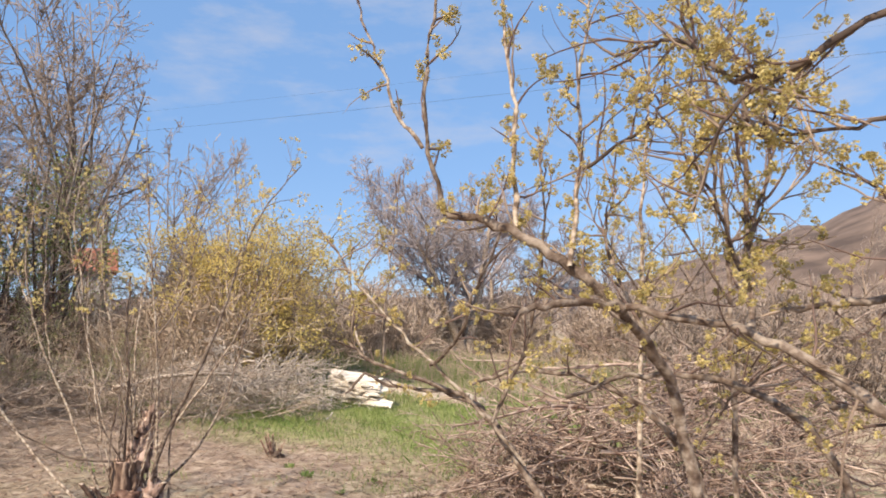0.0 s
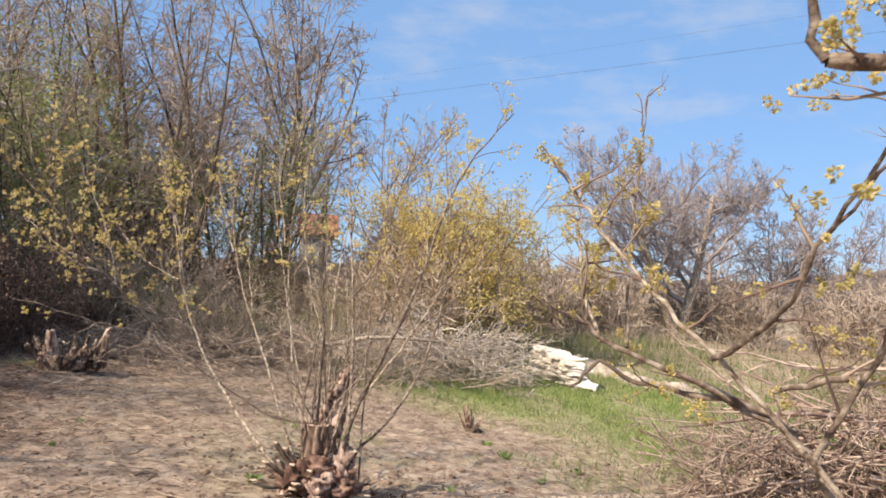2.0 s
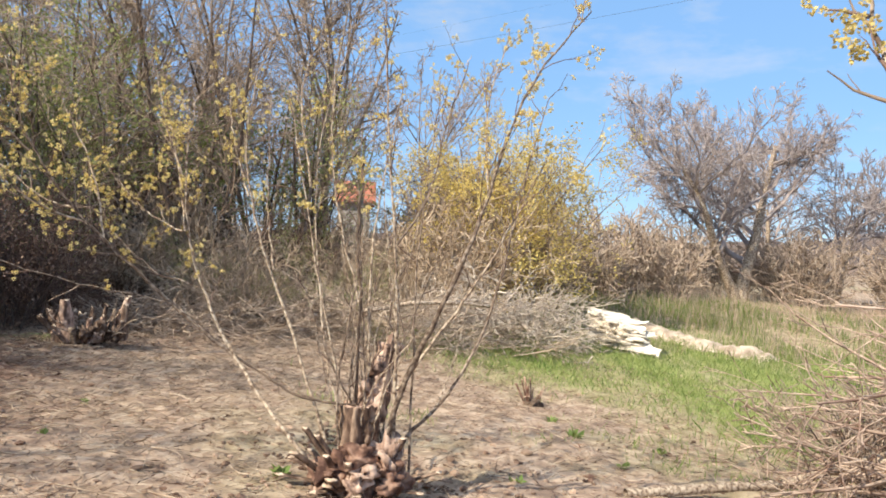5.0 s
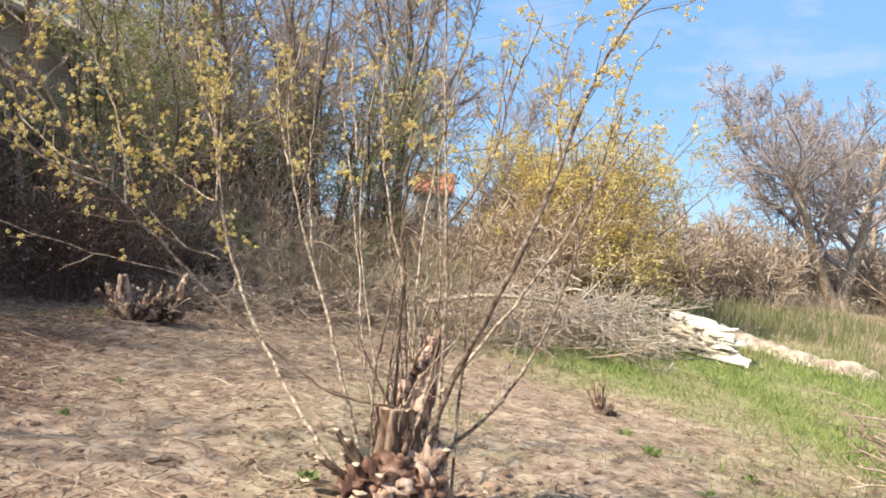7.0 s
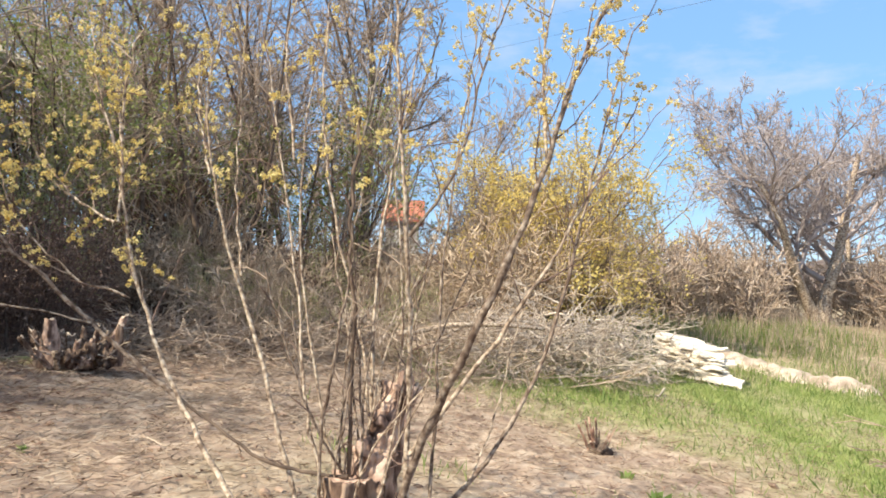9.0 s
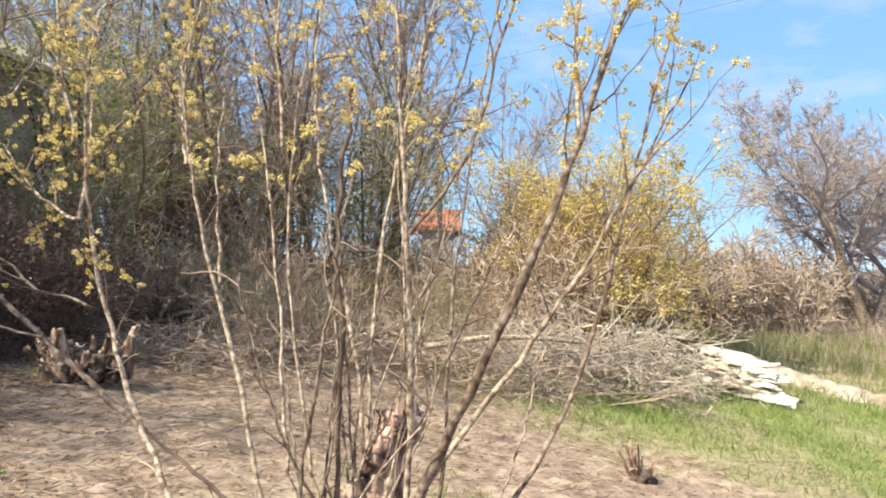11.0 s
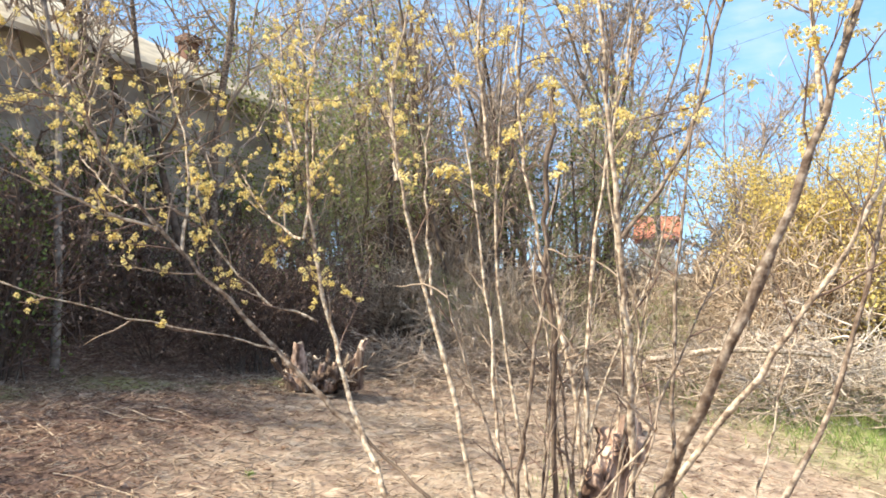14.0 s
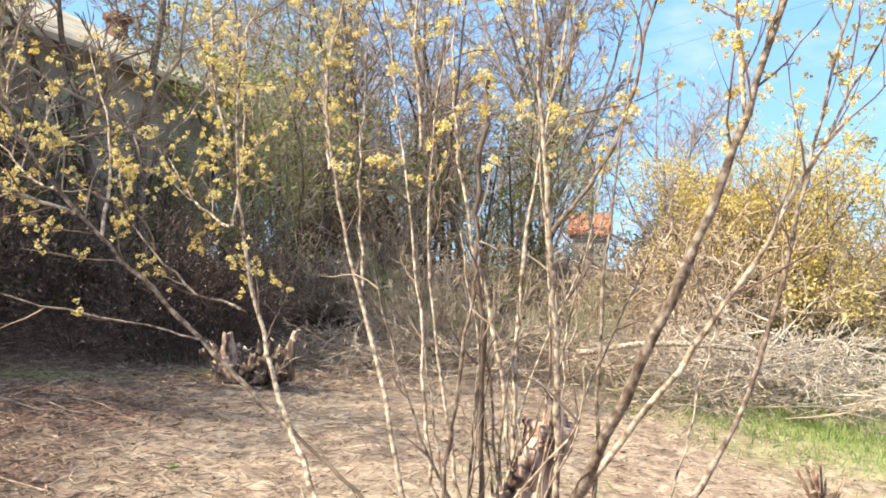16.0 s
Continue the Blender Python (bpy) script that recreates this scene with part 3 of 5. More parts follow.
    stem(sh, rng, [(-3.2, 6.75, -0.38), (-3.33, 6.65, -0.2), (-3.7, 6.75, 0.1), (-4.02, 6.82, 0.4), (-4.44, 6.93, 0.88), (-4.56, 6.88, 1.36), (-4.48, 6.76, 2.08), (-4.38, 6.84, 2.47)], 0.026, 0.006, BARK_PALE, 14, 0.5, 0.42, bl, 34, 3, girth=thin, bloom=0.6)
    stem(sh, rng, [(-3.99, 6.82, 0.37), (-4.25, 6.72, 0.58), (-4.52, 6.56, 0.85), (-4.78, 6.3, 1.22), (-4.99, 6.06, 1.54), (-5.17, 5.87, 2.03), (-5.2, 5.8, 2.4)], 0.02, 0.006, BARK, 18, 0.42, 0.5, bl, 34, 4, girth=thin, bloom=0.6)
    stem(sh, rng, [(-3.0, 6.9, 0.1), (-3.3, 6.86, 0.1), (-3.6, 6.84, 0.18), (-4.02, 6.82, 0.4)], 0.014, 0.011, BARK_DARK, 3, 0.3, 0.15, None, 16, girth=thin)
    stem(sh, rng, [(-4.40, 6.64, 0.745), (-4.53, 6.5, 0.81), (-4.72, 6.08, 0.88), (-4.82, 5.63, 1.02), (-4.85, 5.4, 1.1)], 0.008, 0.003, BARK_PALE, 5, 0.3, 0.2, bl, 16, 1, girth=thin)
    stem(sh, rng, [(-4.45, 6.88, 0.88), (-4.7, 6.7, 1.0), (-4.95, 6.55, 1.3), (-5.05, 6.5, 1.55)], 0.010, 0.004, BARK_PALE, 8, 0.2, 0.3, bl, 16, girth=thin)
    stem(sh, rng, [(-2.62, 7.02, -0.4), (-2.72, 7.28, 0.41), (-2.81, 7.46, 1.12), (-2.79, 7.58, 1.73), (-2.78, 7.8, 2.56)], 0.014, 0.005, BARK, 8, 0.5, 0.35, bl, girth=thin)
    stem(sh, rng, [(-2.5, 7.2, 0.08), (-2.48, 7.49, 0.33), (-2.43, 7.61, 0.71), (-2.38, 7.68, 1.0)], 0.009, 0.004, BARK_PALE, 3, 0.5, 0.25, bl, girth=thin)
    stem(sh, rng, [(-2.8, 7.05, -0.25), (-2.65, 7.09, -0.1), (-2.42, 7.29, 0.13), (-2.21, 7.47, 0.63), (-2.13, 7.59, 1.13), (-2.06, 7.71, 1.56), (-1.98, 7.83, 2.11), (-1.9, 7.95, 2.5)], 0.022, 0.005, BARK, 11, 0.5, 0.42, bl, 30, girth=thin)
    for tip, mid, root in (((-5.45, 6.5, 2.3), (-5.05, 6.45, 1.7), (-4.78, 6.3, 1.22)), ((-5.15, 5.5, 1.75), (-4.95, 5.85, 1.45), (-4.85, 6.2, 1.32)), ((-5.6, 6.1, 1.75), (-5.2, 6.15, 1.5), (-4.9, 6.15, 1.42)),
                           ((-5.3, 6.9, 1.75), (-4.9, 6.85, 1.45), (-4.5, 6.8, 1.3)), ((-4.9, 6.9, 2.6), (-4.65, 6.75, 2.1), (-4.46, 6.74, 1.7)), ((-5.5, 5.5, 2.35), (-5.3, 5.7, 2.1), (-5.1, 5.93, 1.8)),
                           ((-5.0, 7.2, 2.2), (-4.7, 7.0, 1.7), (-4.48, 6.8, 1.3)), ((-4.7, 7.6, 2.5), (-4.4, 7.3, 2.0), (-4.12, 7.1, 1.6)), ((-3.9, 7.6, 2.9), (-3.85, 7.4, 2.4), (-3.65, 7.25, 1.7)), ((-2.2, 7.7, 2.9), (-2.25, 7.4, 2.3), (-2.12, 7.05, 1.6))):
        stem(sh, rng, [root, mid, tip], 0.009, 0.003, BARK_PALE, 13, 0.12, 0.32, bl, 16, bloom=0.45)
    for j in range(16):
        a, o = rng.uniform(0, 6.28), rng.uniform(0.05, 0.2)
        b = np.array([-3.02 + o * math.cos(a), 7.0 + o * math.sin(a), -0.2])
        tip = b + np.array([rng.normal(0, 0.28), rng.normal(0.1, 0.25), rng.uniform(0.7, 2.0)])
        stem(sh, rng, [b, (b + tip) / 2 + rng.normal(0, 0.06, 3), tip], 0.0075, 0.003, BARK_PALE if j % 2 else BARK, 4, 0.4, 0.25, bl, 14)
    bl = [b for b in bl if b[2] > (0.9 if b[0] < -4.2 else 1.5)]
    bl = [b for b in bl if rng.uniform() < (0.42 if b[0] < -4.2 else 0.36 if b[0] < -3.2 else 0.62)]
    v, f = tufts(rng, bl, 4, 15, 0.0125, 0.011, 0.017)
    link("blossom", mesh_of("blossom", v, f, BLOSSOM), sh, "small yellow blossom tufts")


build_main_shrub()


# ---- the shrub beside the path's start ----
def build_near_shrub():
    rng = np.random.default_rng(33)
    sh = empty("spreading_shrub", (0, 0, 0))
    tagged(sh, "spreading shrub with pale knotty limbs and yellow blossom", "shrub")
    bl = []
    g = float(ground_z(0.9, 2.3)) - 0.05
    stem(sh, rng, [(0.9, 2.25, g), (0.86, 2.26, 0.2), (0.79, 2.29, 0.95), (0.73, 2.29, 1.2), (0.65, 2.21, 1.34), (0.5, 1.99, 1.46), (0.41, 1.98, 1.54)], 0.033, 0.012, BARK, 3, 0.5, 0.25, bl, 24, name="trunk", bloom=0.3, girth=0.84)
    stem(sh, rng, [(0.5, 1.99, 1.46), (0.4, 1.98, 1.55), (0.25, 2.03, 1.67), (0.14, 2.06, 1.72), (0.01, 2.07, 1.74)], 0.021, 0.014, BARK, 9, 0.2, 0.22, bl, 18, name="limb", bloom=0.3, girth=0.84)
    stem(sh, rng, [(0.01, 2.07, 1.74), (-0.03, 2.07, 1.86), (-0.06, 2.08, 1.96), (-0.05, 2.1, 2.21), (-0.02, 2.12, 2.42), (-0.01, 2.15, 2.65)], 0.0095, 0.005, BARK, 9, 0.2, 0.14, bl, 20, 1, bloom=0.3, girth=0.84)
    stem(sh, rng, [(-0.06, 2.08, 1.94), (-0.13, 2.08, 2.03), (-0.17, 2.07, 2.11), (-0.22, 2.09, 2.28), (-0.26, 2.08, 2.4)], 0.008, 0.003, BARK_PALE, 5, 0.2, 0.14, bl, 16, 1, bloom=0.3, girth=0.84)
    stem(sh, rng, [(0.21, 2.04, 1.7), (0.21, 2.09, 1.88), (0.22, 2.11, 2.04), (0.2, 2.14, 2.26), (0.18, 2.19, 2.56)], 0.010, 0.005, BARK_PALE, 10, 0.1, 0.18, bl, 18, 1, bloom=0.3, girth=0.84)
    stem(sh, rng, [(0.35, 1.97, 1.58), (0.42, 2.16, 1.89), (0.44, 2.26, 2.19), (0.48, 2.25, 2.48)], 0.010, 0.004, BARK_PALE, 12, 0.1, 0.24, bl, 18, bloom=0.3, girth=0.84)
    stem(sh, rng, [(0.48, 1.99, 1.48), (0.34, 1.92, 1.48), (0.23, 1.89, 1.46), (0.15, 1.84, 1.45)], 0.014, 0.009, BARK, 6, 0.1, 0.2, bl, 14, name="limb", bloom=0.3, girth=0.84)
    stem(sh, rng, [(0.52, 2.03, 1.47), (0.67, 1.94, 1.44), (0.78, 1.84, 1.4), (0.89, 1.73, 1.34), (0.96, 1.64, 1.25), (1.08, 1.63, 1.16), (1.2, 1.7, 0.9), (1.25, 1.8, g)], 0.013, 0.019, BARK, 10, 0.05, 0.3, bl, 26, name="limb", bloom=0.3, girth=0.84)
    stem(sh, rng, [(0.79, 1.84, 1.4), (0.83, 1.93, 1.5), (0.86, 2.02, 1.62), (0.9, 2.1, 1.9), (0.95, 2.15, 2.3)], 0.013, 0.005, BARK, 12, 0.1, 0.3, bl, 18, bloom=0.3, girth=0.84)
    stem(sh, rng, [(0.13, 3.2, 1.15), (0.29, 3.19, 1.22), (0.5, 3.16, 1.22), (0.76, 3.08, 1.14), (0.88, 3.02, 1.04), (1.03, 2.98, 0.83), (1.15, 2.98, 0.54), (1.2, 2.9, g - 0.1)], 0.009, 0.022, BARK, 9, 0.0, 0.28, bl, 26, name="limb", bloom=0.3, girth=0.84)
    stem(sh, rng, [(0.45, 2.66, 1.15), (0.63, 2.63, 1.23), (0.84, 2.57, 1.26), (1.01, 2.45, 1.21), (1.12, 2.34, 1.15), (1.21, 2.3, 1.05), (1.29, 2.31, 0.86), (1.37, 2.33, 0.58), (1.4, 2.35, g - 0.1)], 0.009, 0.020, BARK, 10, 0.0, 0.3, bl, 28, name="limb", bloom=0.3, girth=0.84)
    stem(sh, rng, [(1.05, 1.47, 2.14), (0.89, 1.56, 2.08), (0.79, 1.62, 2.0), (0.68, 1.66, 1.99), (0.66, 1.73, 2.09), (0.6, 1.8, 2.18), (0.47, 1.89, 2.15)], 0.012, 0.005, BARK_DARK, 20, 0.05, 0.28, bl, 26, 3, bloom=0.3, girth=0.84)
    stem(sh, rng, [(0.85, 1.59, 2.05), (0.79, 1.67, 1.93), (0.76, 1.69, 1.88)], 0.006, 0.003, BARK_DARK, 5, 0.1, 0.2, bl, 12, bloom=0.3, girth=0.84)
    stem(sh, rng, [(1.01, 1.49, 1.89), (0.9, 1.56, 1.85), (0.82, 1.66, 1.87), (0.73, 1.75, 1.92), (0.66, 1.78, 1.89)], 0.007, 0.003, BARK_DARK, 9, 0.1, 0.2, bl, 16, bloom=0.3, girth=0.84)
    stem(sh, rng, [(1.25, 1.75, g), (1.18, 1.6, 0.6), (1.12, 1.5, 1.4), (1.07, 1.46, 2.1), (1.04, 1.45, 2.7)], 0.034, 0.014, BARK, 8, 0.5, 0.3, bl, 22, name="trunk", bloom=0.3, girth=0.84)
    stem(sh, rng, [(1.23, 1.82, 1.5), (1.1, 1.9, 1.48), (1.01, 1.95, 1.47), (0.95, 1.99, 1.46)], 0.014, 0.008, BARK, 6, 0.1, 0.22, bl, 12, name="limb", bloom=0.3, girth=0.84)
    stem(sh, rng, [(1.38, 2.08, 1.15), (1.24, 2.17, 1.17), (1.14, 2.23, 1.17)], 0.016, 0.008, BARK, 4, 0.2, 0.2, bl, 12, name="limb", bloom=0.3, girth=0.84)
    stem(sh, rng, [(1.05, 4.06, -0.8), (1.08, 4.06, 0.45), (1.12, 4.05, 1.58), (1.15, 4.04, 2.29), (1.2, 4.02, 3.02)], 0.022, 0.008, BARK_PALE, 18, 0.35, 0.55, bl, 22, 3, bloom=0.3, girth=0.84)
    stem(sh, rng, [(1.3, 3.2, -0.75), (1.25, 3.16, 0.67), (1.27, 3.15, 1.77), (1.3, 3.25, 2.12), (1.25, 3.37, 2.65)], 0.020, 0.008, BARK, 18, 0.35, 0.5, bl, 22, 3, bloom=0.3, girth=0.84)
    stem(sh, rng, [(0.75, 2.7, -0.72), (0.65, 2.85, 0.2), (0.4, 2.99, 0.71), (0.28, 3.04, 0.89), (0.2, 3.05, 1.02), (0.11, 3.06, 1.11), (-0.08, 3.2, 1.135), (-0.24, 3.25, 1.135)], 0.028, 0.009, BARK, 3, 0.5, 0.2, bl, 26, name="limb", bloom=0.3, girth=0.84)
    stem(sh, rng, [(-0.24, 3.25, 1.135), (-0.35, 3.27, 1.18), (-0.40, 3.27, 1.14), (-0.44, 3.27, 1.10)], 0.009, 0.005, BARK_DARK, 0, n=10, bloom=0.3, girth=0.84)
    stem(sh, rng, [(0.11, 3.06, 1.11), (-0.11, 3.15, 1.17), (-0.37, 3.26, 1.26), (-0.41, 3.27, 1.31), (-0.42, 3.28, 1.42), (-0.41, 3.29, 1.5)], 0.012, 0.004, BARK, 11, 0.15, 0.18, bl, 20, 1, bloom=0.3, girth=0.84)
    stem(sh, rng, [(0.33, 2.95, 0.85), (0.12, 2.92, 1.12), (-0.09, 2.95, 1.29), (-0.2, 2.98, 1.40), (-0.32, 3.02, 1.54), (-0.384, 3.048, 1.617), (-0.417, 3.053, 1.65), (-0.47, 3.06, 1.75)], 0.009, 0.0045, BARK_PALE, 11, 0.3, 0.17, bl, 24, 1, bloom=0.3, girth=0.84)
    stem(sh, rng, [(-0.05, 2.95, 1.25), (0.06, 2.7, 1.37), (0.12, 2.5, 1.55), (0.2, 2.35, 1.75)], 0.010, 0.004, BARK, 7, 0.2, 0.18, bl, 16, 1, bloom=0.3, girth=0.84)
    stem(sh, rng, [(-0.35, 3.25, 1.25), (-0.42, 3.4, 1.37), (-0.452, 3.58, 1.474), (-0.478, 3.66, 1.653), (-0.49, 3.7, 1.85)], 0.008, 0.003, BARK_PALE, 9, 0.2, 0.17, bl, 16, 1, bloom=0.3, girth=0.84)
    stem(sh, rng, [(-0.27, 3.236, 1.24), (-0.3, 3.6, 1.5), (-0.28, 3.95, 1.8), (-0.27, 4.17, 2.06), (-0.26, 4.25, 2.3)], 0.0055, 0.003, BARK, 9, 0.3, 0.2, bl, 16, 1, bloom=0.3, girth=0.84)
    stem(sh, rng, [(0.2, 3.0, 1.0), (0.35, 2.9, 1.4), (0.4, 2.8, 1.8), (0.38, 2.8, 2.2)], 0.010, 0.004, BARK, 14, 0.1, 0.3, bl, 18, 3, bloom=0.3, girth=0.84)
    for root, tip in (((0.83, 1.93, 1.5), (0.62, 1.95, 2.0)), ((0.86, 2.02, 1.62), (1.0, 2.0, 2.1)), ((0.65, 2.21, 1.34), (0.62, 2.5, 1.9)), ((1.12, 4.05, 1.58), (0.75, 3.9, 2.2)), ((1.12, 4.05, 1.3), (1.6, 3.9, 2.2)),
                      ((1.27, 3.15, 1.5), (0.95, 3.2, 2.05)), ((1.27, 3.15, 1.77), (1.65, 3.1, 2.3)), ((1.26, 3.15, 1.1), (1.8, 2.9, 1.6)), ((0.79, 1.62, 2.0), (0.62, 1.75, 1.7)), ((1.07, 1.46, 2.1), (0.9, 1.5, 2.3)), ((1.12, 1.5, 1.5), (0.98, 1.62, 1.75)),
                      ((0.42, 2.16, 1.89), (0.6, 2.2, 2.2)), ((0.9, 2.1, 1.9), (0.72, 2.1, 2.35)), ((1.02, 2.98, 0.9), (1.3, 2.85, 1.35)), ((0.84, 2.57, 1.26), (0.8, 2.6, 1.6))):
        root, tip = np.array(root), np.array(tip)
        stem(sh, rng, [root, (root + tip) / 2 + rng.normal(0, 0.05, 3), tip], 0.008, 0.003, BARK if rng.uniform() < 0.6 else BARK_DARK, 11, 0.1, 0.24, bl, 14, 2, bloom=0.3, girth=0.84)
    bl = [b for b in bl if b[2] > 0.9 and not (b[0] < -0.25 and b[1] < 2.6)]
    bl = [b for b in bl if rng.uniform() < (0.68 if b[0] > 0.5 and b[2] > 1.5 else 0.62)]
    v, f = tufts(rng, bl, 6, 20, 0.0078, 0.009, 0.013)
    link("blossom", mesh_of("blossom", v, f, BLOSSOM_LEAFY), sh, "small olive-yellow tufts of blossom and leaf")


build_near_shrub()


# ---- stumps ----
def build_cut_stool():
    rng = np.random.default_rng(41)
    st = empty("cut_stool")
    tagged(st, "gnarled stool of a felled shrub with short cut stubs", "stump")
    x, y = -8.95, 10.35
    z = float(ground_z(x, y))
    part("root_crown", join_bm([lump(rng, (x + dx, y + dy, z + 0.1 + 0.03 * i), s_ * 0.42, i + 20, 1.0, 0.7) for i, (dx, dy, s_) in enumerate(((0, 0, 0.3), (-0.36, -0.1, 0.24), (0.36, 0.12, 0.24), (0.12, -0.2, 0.2), (-0.15, 0.05, 0.26), (0.24, -0.05, 0.24)))]), STUMPWOOD, st)
    stubs = (((-0.28, 0.0), (-0.34, 0.0, 0.64), 0.062), ((-0.36, 0.05), (-0.64, -0.02, 0.42), 0.034), ((-0.15, 0.1), (-0.1, 0.12, 0.44), 0.048), ((-0.05, -0.1), (0.0, -0.14, 0.40), 0.034),
             ((0.12, 0.05), (0.21, 0.0, 0.57), 0.028), ((0.2, -0.05), (0.33, -0.1, 0.5), 0.024), ((0.3, 0.1), (0.5, 0.1, 0.68), 0.046), ((0.33, -0.05), (0.42, -0.17, 0.34), 0.04),
             ((0.36, 0.1), (0.64, 0.05, 0.52), 0.018), ((-0.3, -0.1), (-0.46, -0.22, 0.3), 0.03), ((0.0, 0.15), (0.03, 0.22, 0.52), 0.03), ((-0.2, -0.12), (-0.2, -0.24, 0.26), 0.04), ((0.05, -0.15), (0.12, -0.3, 0.2), 0.045), ((-0.4, 0.0), (-0.52, 0.05, 0.5), 0.04), ((-0.22, 0.06), (-0.22, 0.04, 0.5), 0.05), ((0.26, 0.0), (0.3, 0.02, 0.46), 0.04), ((0.42, 0.02), (0.46, 0.0, 0.58), 0.04), ((-0.05, 0.1), (-0.02, 0.05, 0.36), 0.05), ((0.1, -0.1), (0.16, -0.12, 0.42), 0.035))
    ca, sa = math.cos(radians(46)), math.sin(radians(46))
    for i, (b, t, r) in enumerate(stubs):
        b, t = (x + b[0] * ca - b[1] * sa, y + b[0] * sa + b[1] * ca, z + 0.05), (x + t[0] * ca - t[1] * sa, y + t[0] * sa + t[1] * ca, z + t[2])
        knots = [rough_trunk(b, t, r * 1.35, r * rng.uniform(0.75, 1.0), i + 0.3, 0.7, 0.06, 0.5, 12, 9)]
        for k in range(2):
            f_ = rng.uniform(0.2, 0.8)
            knots.append(lump(rng, [b[q] + (t[q] - b[q]) * f_ + rng.normal(0, 0.02) for q in range(3)], r * rng.uniform(0.8, 1.25), i * 3 + k, 1.1, 0.6))
        part("cut_stub", join_bm(knots), [(SNAGWOOD, STUMPWOOD, BARK)[i % 3], CUT], st)
    for i in range(18):
        a, o = rng.uniform(0, 6.28), rng.uniform(0.15, 0.4)
        p = np.array([x + o * 1.3 * math.cos(a), y + o * math.sin(a), z + rng.uniform(0.05, 0.35)])
        q = p + np.array([math.cos(a) * rng.uniform(0.1, 0.4), math.sin(a) * rng.uniform(0.1, 0.3), rng.uniform(-0.05, 0.3)])
        line = spline([p, (p + q) / 2 + rng.normal(0, 0.03, 3), q], 6)
        tube_part("sprout", [(line, np.linspace(0.011, 0.005, 6))], BARK if i % 2 else BARK_PALE, st, 5)


build_cut_stool()


def build_small_stub():
    rng = np.random.default_rng(43)
    st = empty("sapling_stub")
    tagged(st, "small tuft of cut sapling stubs in bare earth", "stump")
    x, y = -2.76, 12.0
    z = float(ground_z(x, y))
    part("root_crown", lump(rng, (x, y, z + 0.03), 0.1, 31, 0.7, 0.6), BARK_DARK, st)
    for i in range(16):
        a, o = rng.uniform(0, 6.28), rng.uniform(0.03, 0.1)
        b = (x + o * math.cos(a), y + o * math.sin(a), z)
        t = (x + o * 2.6 * math.cos(a), y + o * 2.4 * math.sin(a), z + rng.uniform(0.14, 0.4))
        r = rng.uniform(0.007, 0.017)
        part("cut_stub", rough_trunk(b, t, r, r * 0.8, i + 0.7, 0.4, 0.02, 0.2, 9, 6), [STUMP_RED if i % 3 else STUMPWOOD, CUT], st)


build_small_stub()


# ---- brushwood heaps ----
def build_heap(name, label, seed, spots, count, length, r, mat, flat=0.5, thin=0.0035):
    """A heap of cut branches: each with side twigs, lying across one another."""
    rng = np.random.default_rng(seed)
    heap = empty(name)
    tagged(heap, label, "brushwood")
    rest = []
    for i in range(count):
        cx, cy, sx, sy, h = spots[rng.integers(len(spots))]
        x, y = cx + rng.normal(0, sx), cy + rng.normal(0, sy)
        q = math.exp(-0.5 * (((x - cx) / (sx * 1.6)) ** 2 + ((y - cy) / (sy * 1.6)) ** 2))
        z = float(ground_z(x, y)) + rng.uniform(0.02, 1.0) * h * q
        a = rng.uniform(0, 6.28)
        d = np.array([math.cos(a), math.sin(a), rng.normal(0.05, 0.3) * flat])
        got = {}
        grow(rng, (x, y, z), d / np.linalg.norm(d), length * rng.uniform(0.5, 1.4), r * rng.uniform(0.5, 1.5), 0,
             [(6, 0.12, -0.01, 6, 0.5, 38, 0.2), (4, 0.16, 0.0, 3, 0.55, 40, 0.2), (2, 0.2, 0, 0, 0, 0, 0)], got, [])
        one = []
        for lv in got.values():
            for p, rad in lv:
                p[:, 2] = np.maximum(p[:, 2], ground_z(p[:, 0], p[:, 1]) + 0.01)
                one.append((p, np.maximum(rad, thin)))
        if i < 300:
            tube_part("branch", one, mat, heap, 3)
        else:
            rest += one
    if rest:
        tagged(tube_part("branch_rest", rest, mat, heap, 3), kind="stuff")
    return heap


build_heap("brush_heap", "long low heap of cut leafless brown branches", 51,
           [(-10.2, 13.2, 0.7, 0.5, 0.5), (-9.2, 14.0, 0.9, 0.6, 0.6), (-8.0, 14.9, 0.9, 0.6, 0.75), (-6.8, 15.8, 0.9, 0.6, 0.9), (-5.6, 16.6, 0.8, 0.6, 1.0)], 300, 1.25, 0.014, BRUSH, 0.8, 0.005)
build_heap("brush_heap", "heap of bleached grey cut branches beside the slabs", 53,
           [(-5.3, 16.9, 0.8, 0.5, 1.1), (-4.5, 17.5, 0.7, 0.5, 1.35), (-3.9, 18.2, 0.5, 0.5, 1.2)], 200, 1.25, 0.016, BRUSH_GREY, 1.0, 0.006)
build_heap("brush_pile", "tangled pile of cut reddish-brown branches beside the shrub", 52,
           [(1.7, 9.8, 0.35, 0.4, 1.3), (2.3, 9.7, 0.6, 0.6, 2.1), (3.2, 9.9, 0.9, 0.7, 2.3), (4.6, 10.2, 1.0, 0.9, 2.1), (6.0, 10.8, 1.0, 0.9, 1.8)], 420, 1.15, 0.016, BRUSH_RED, 0.5, 0.006)


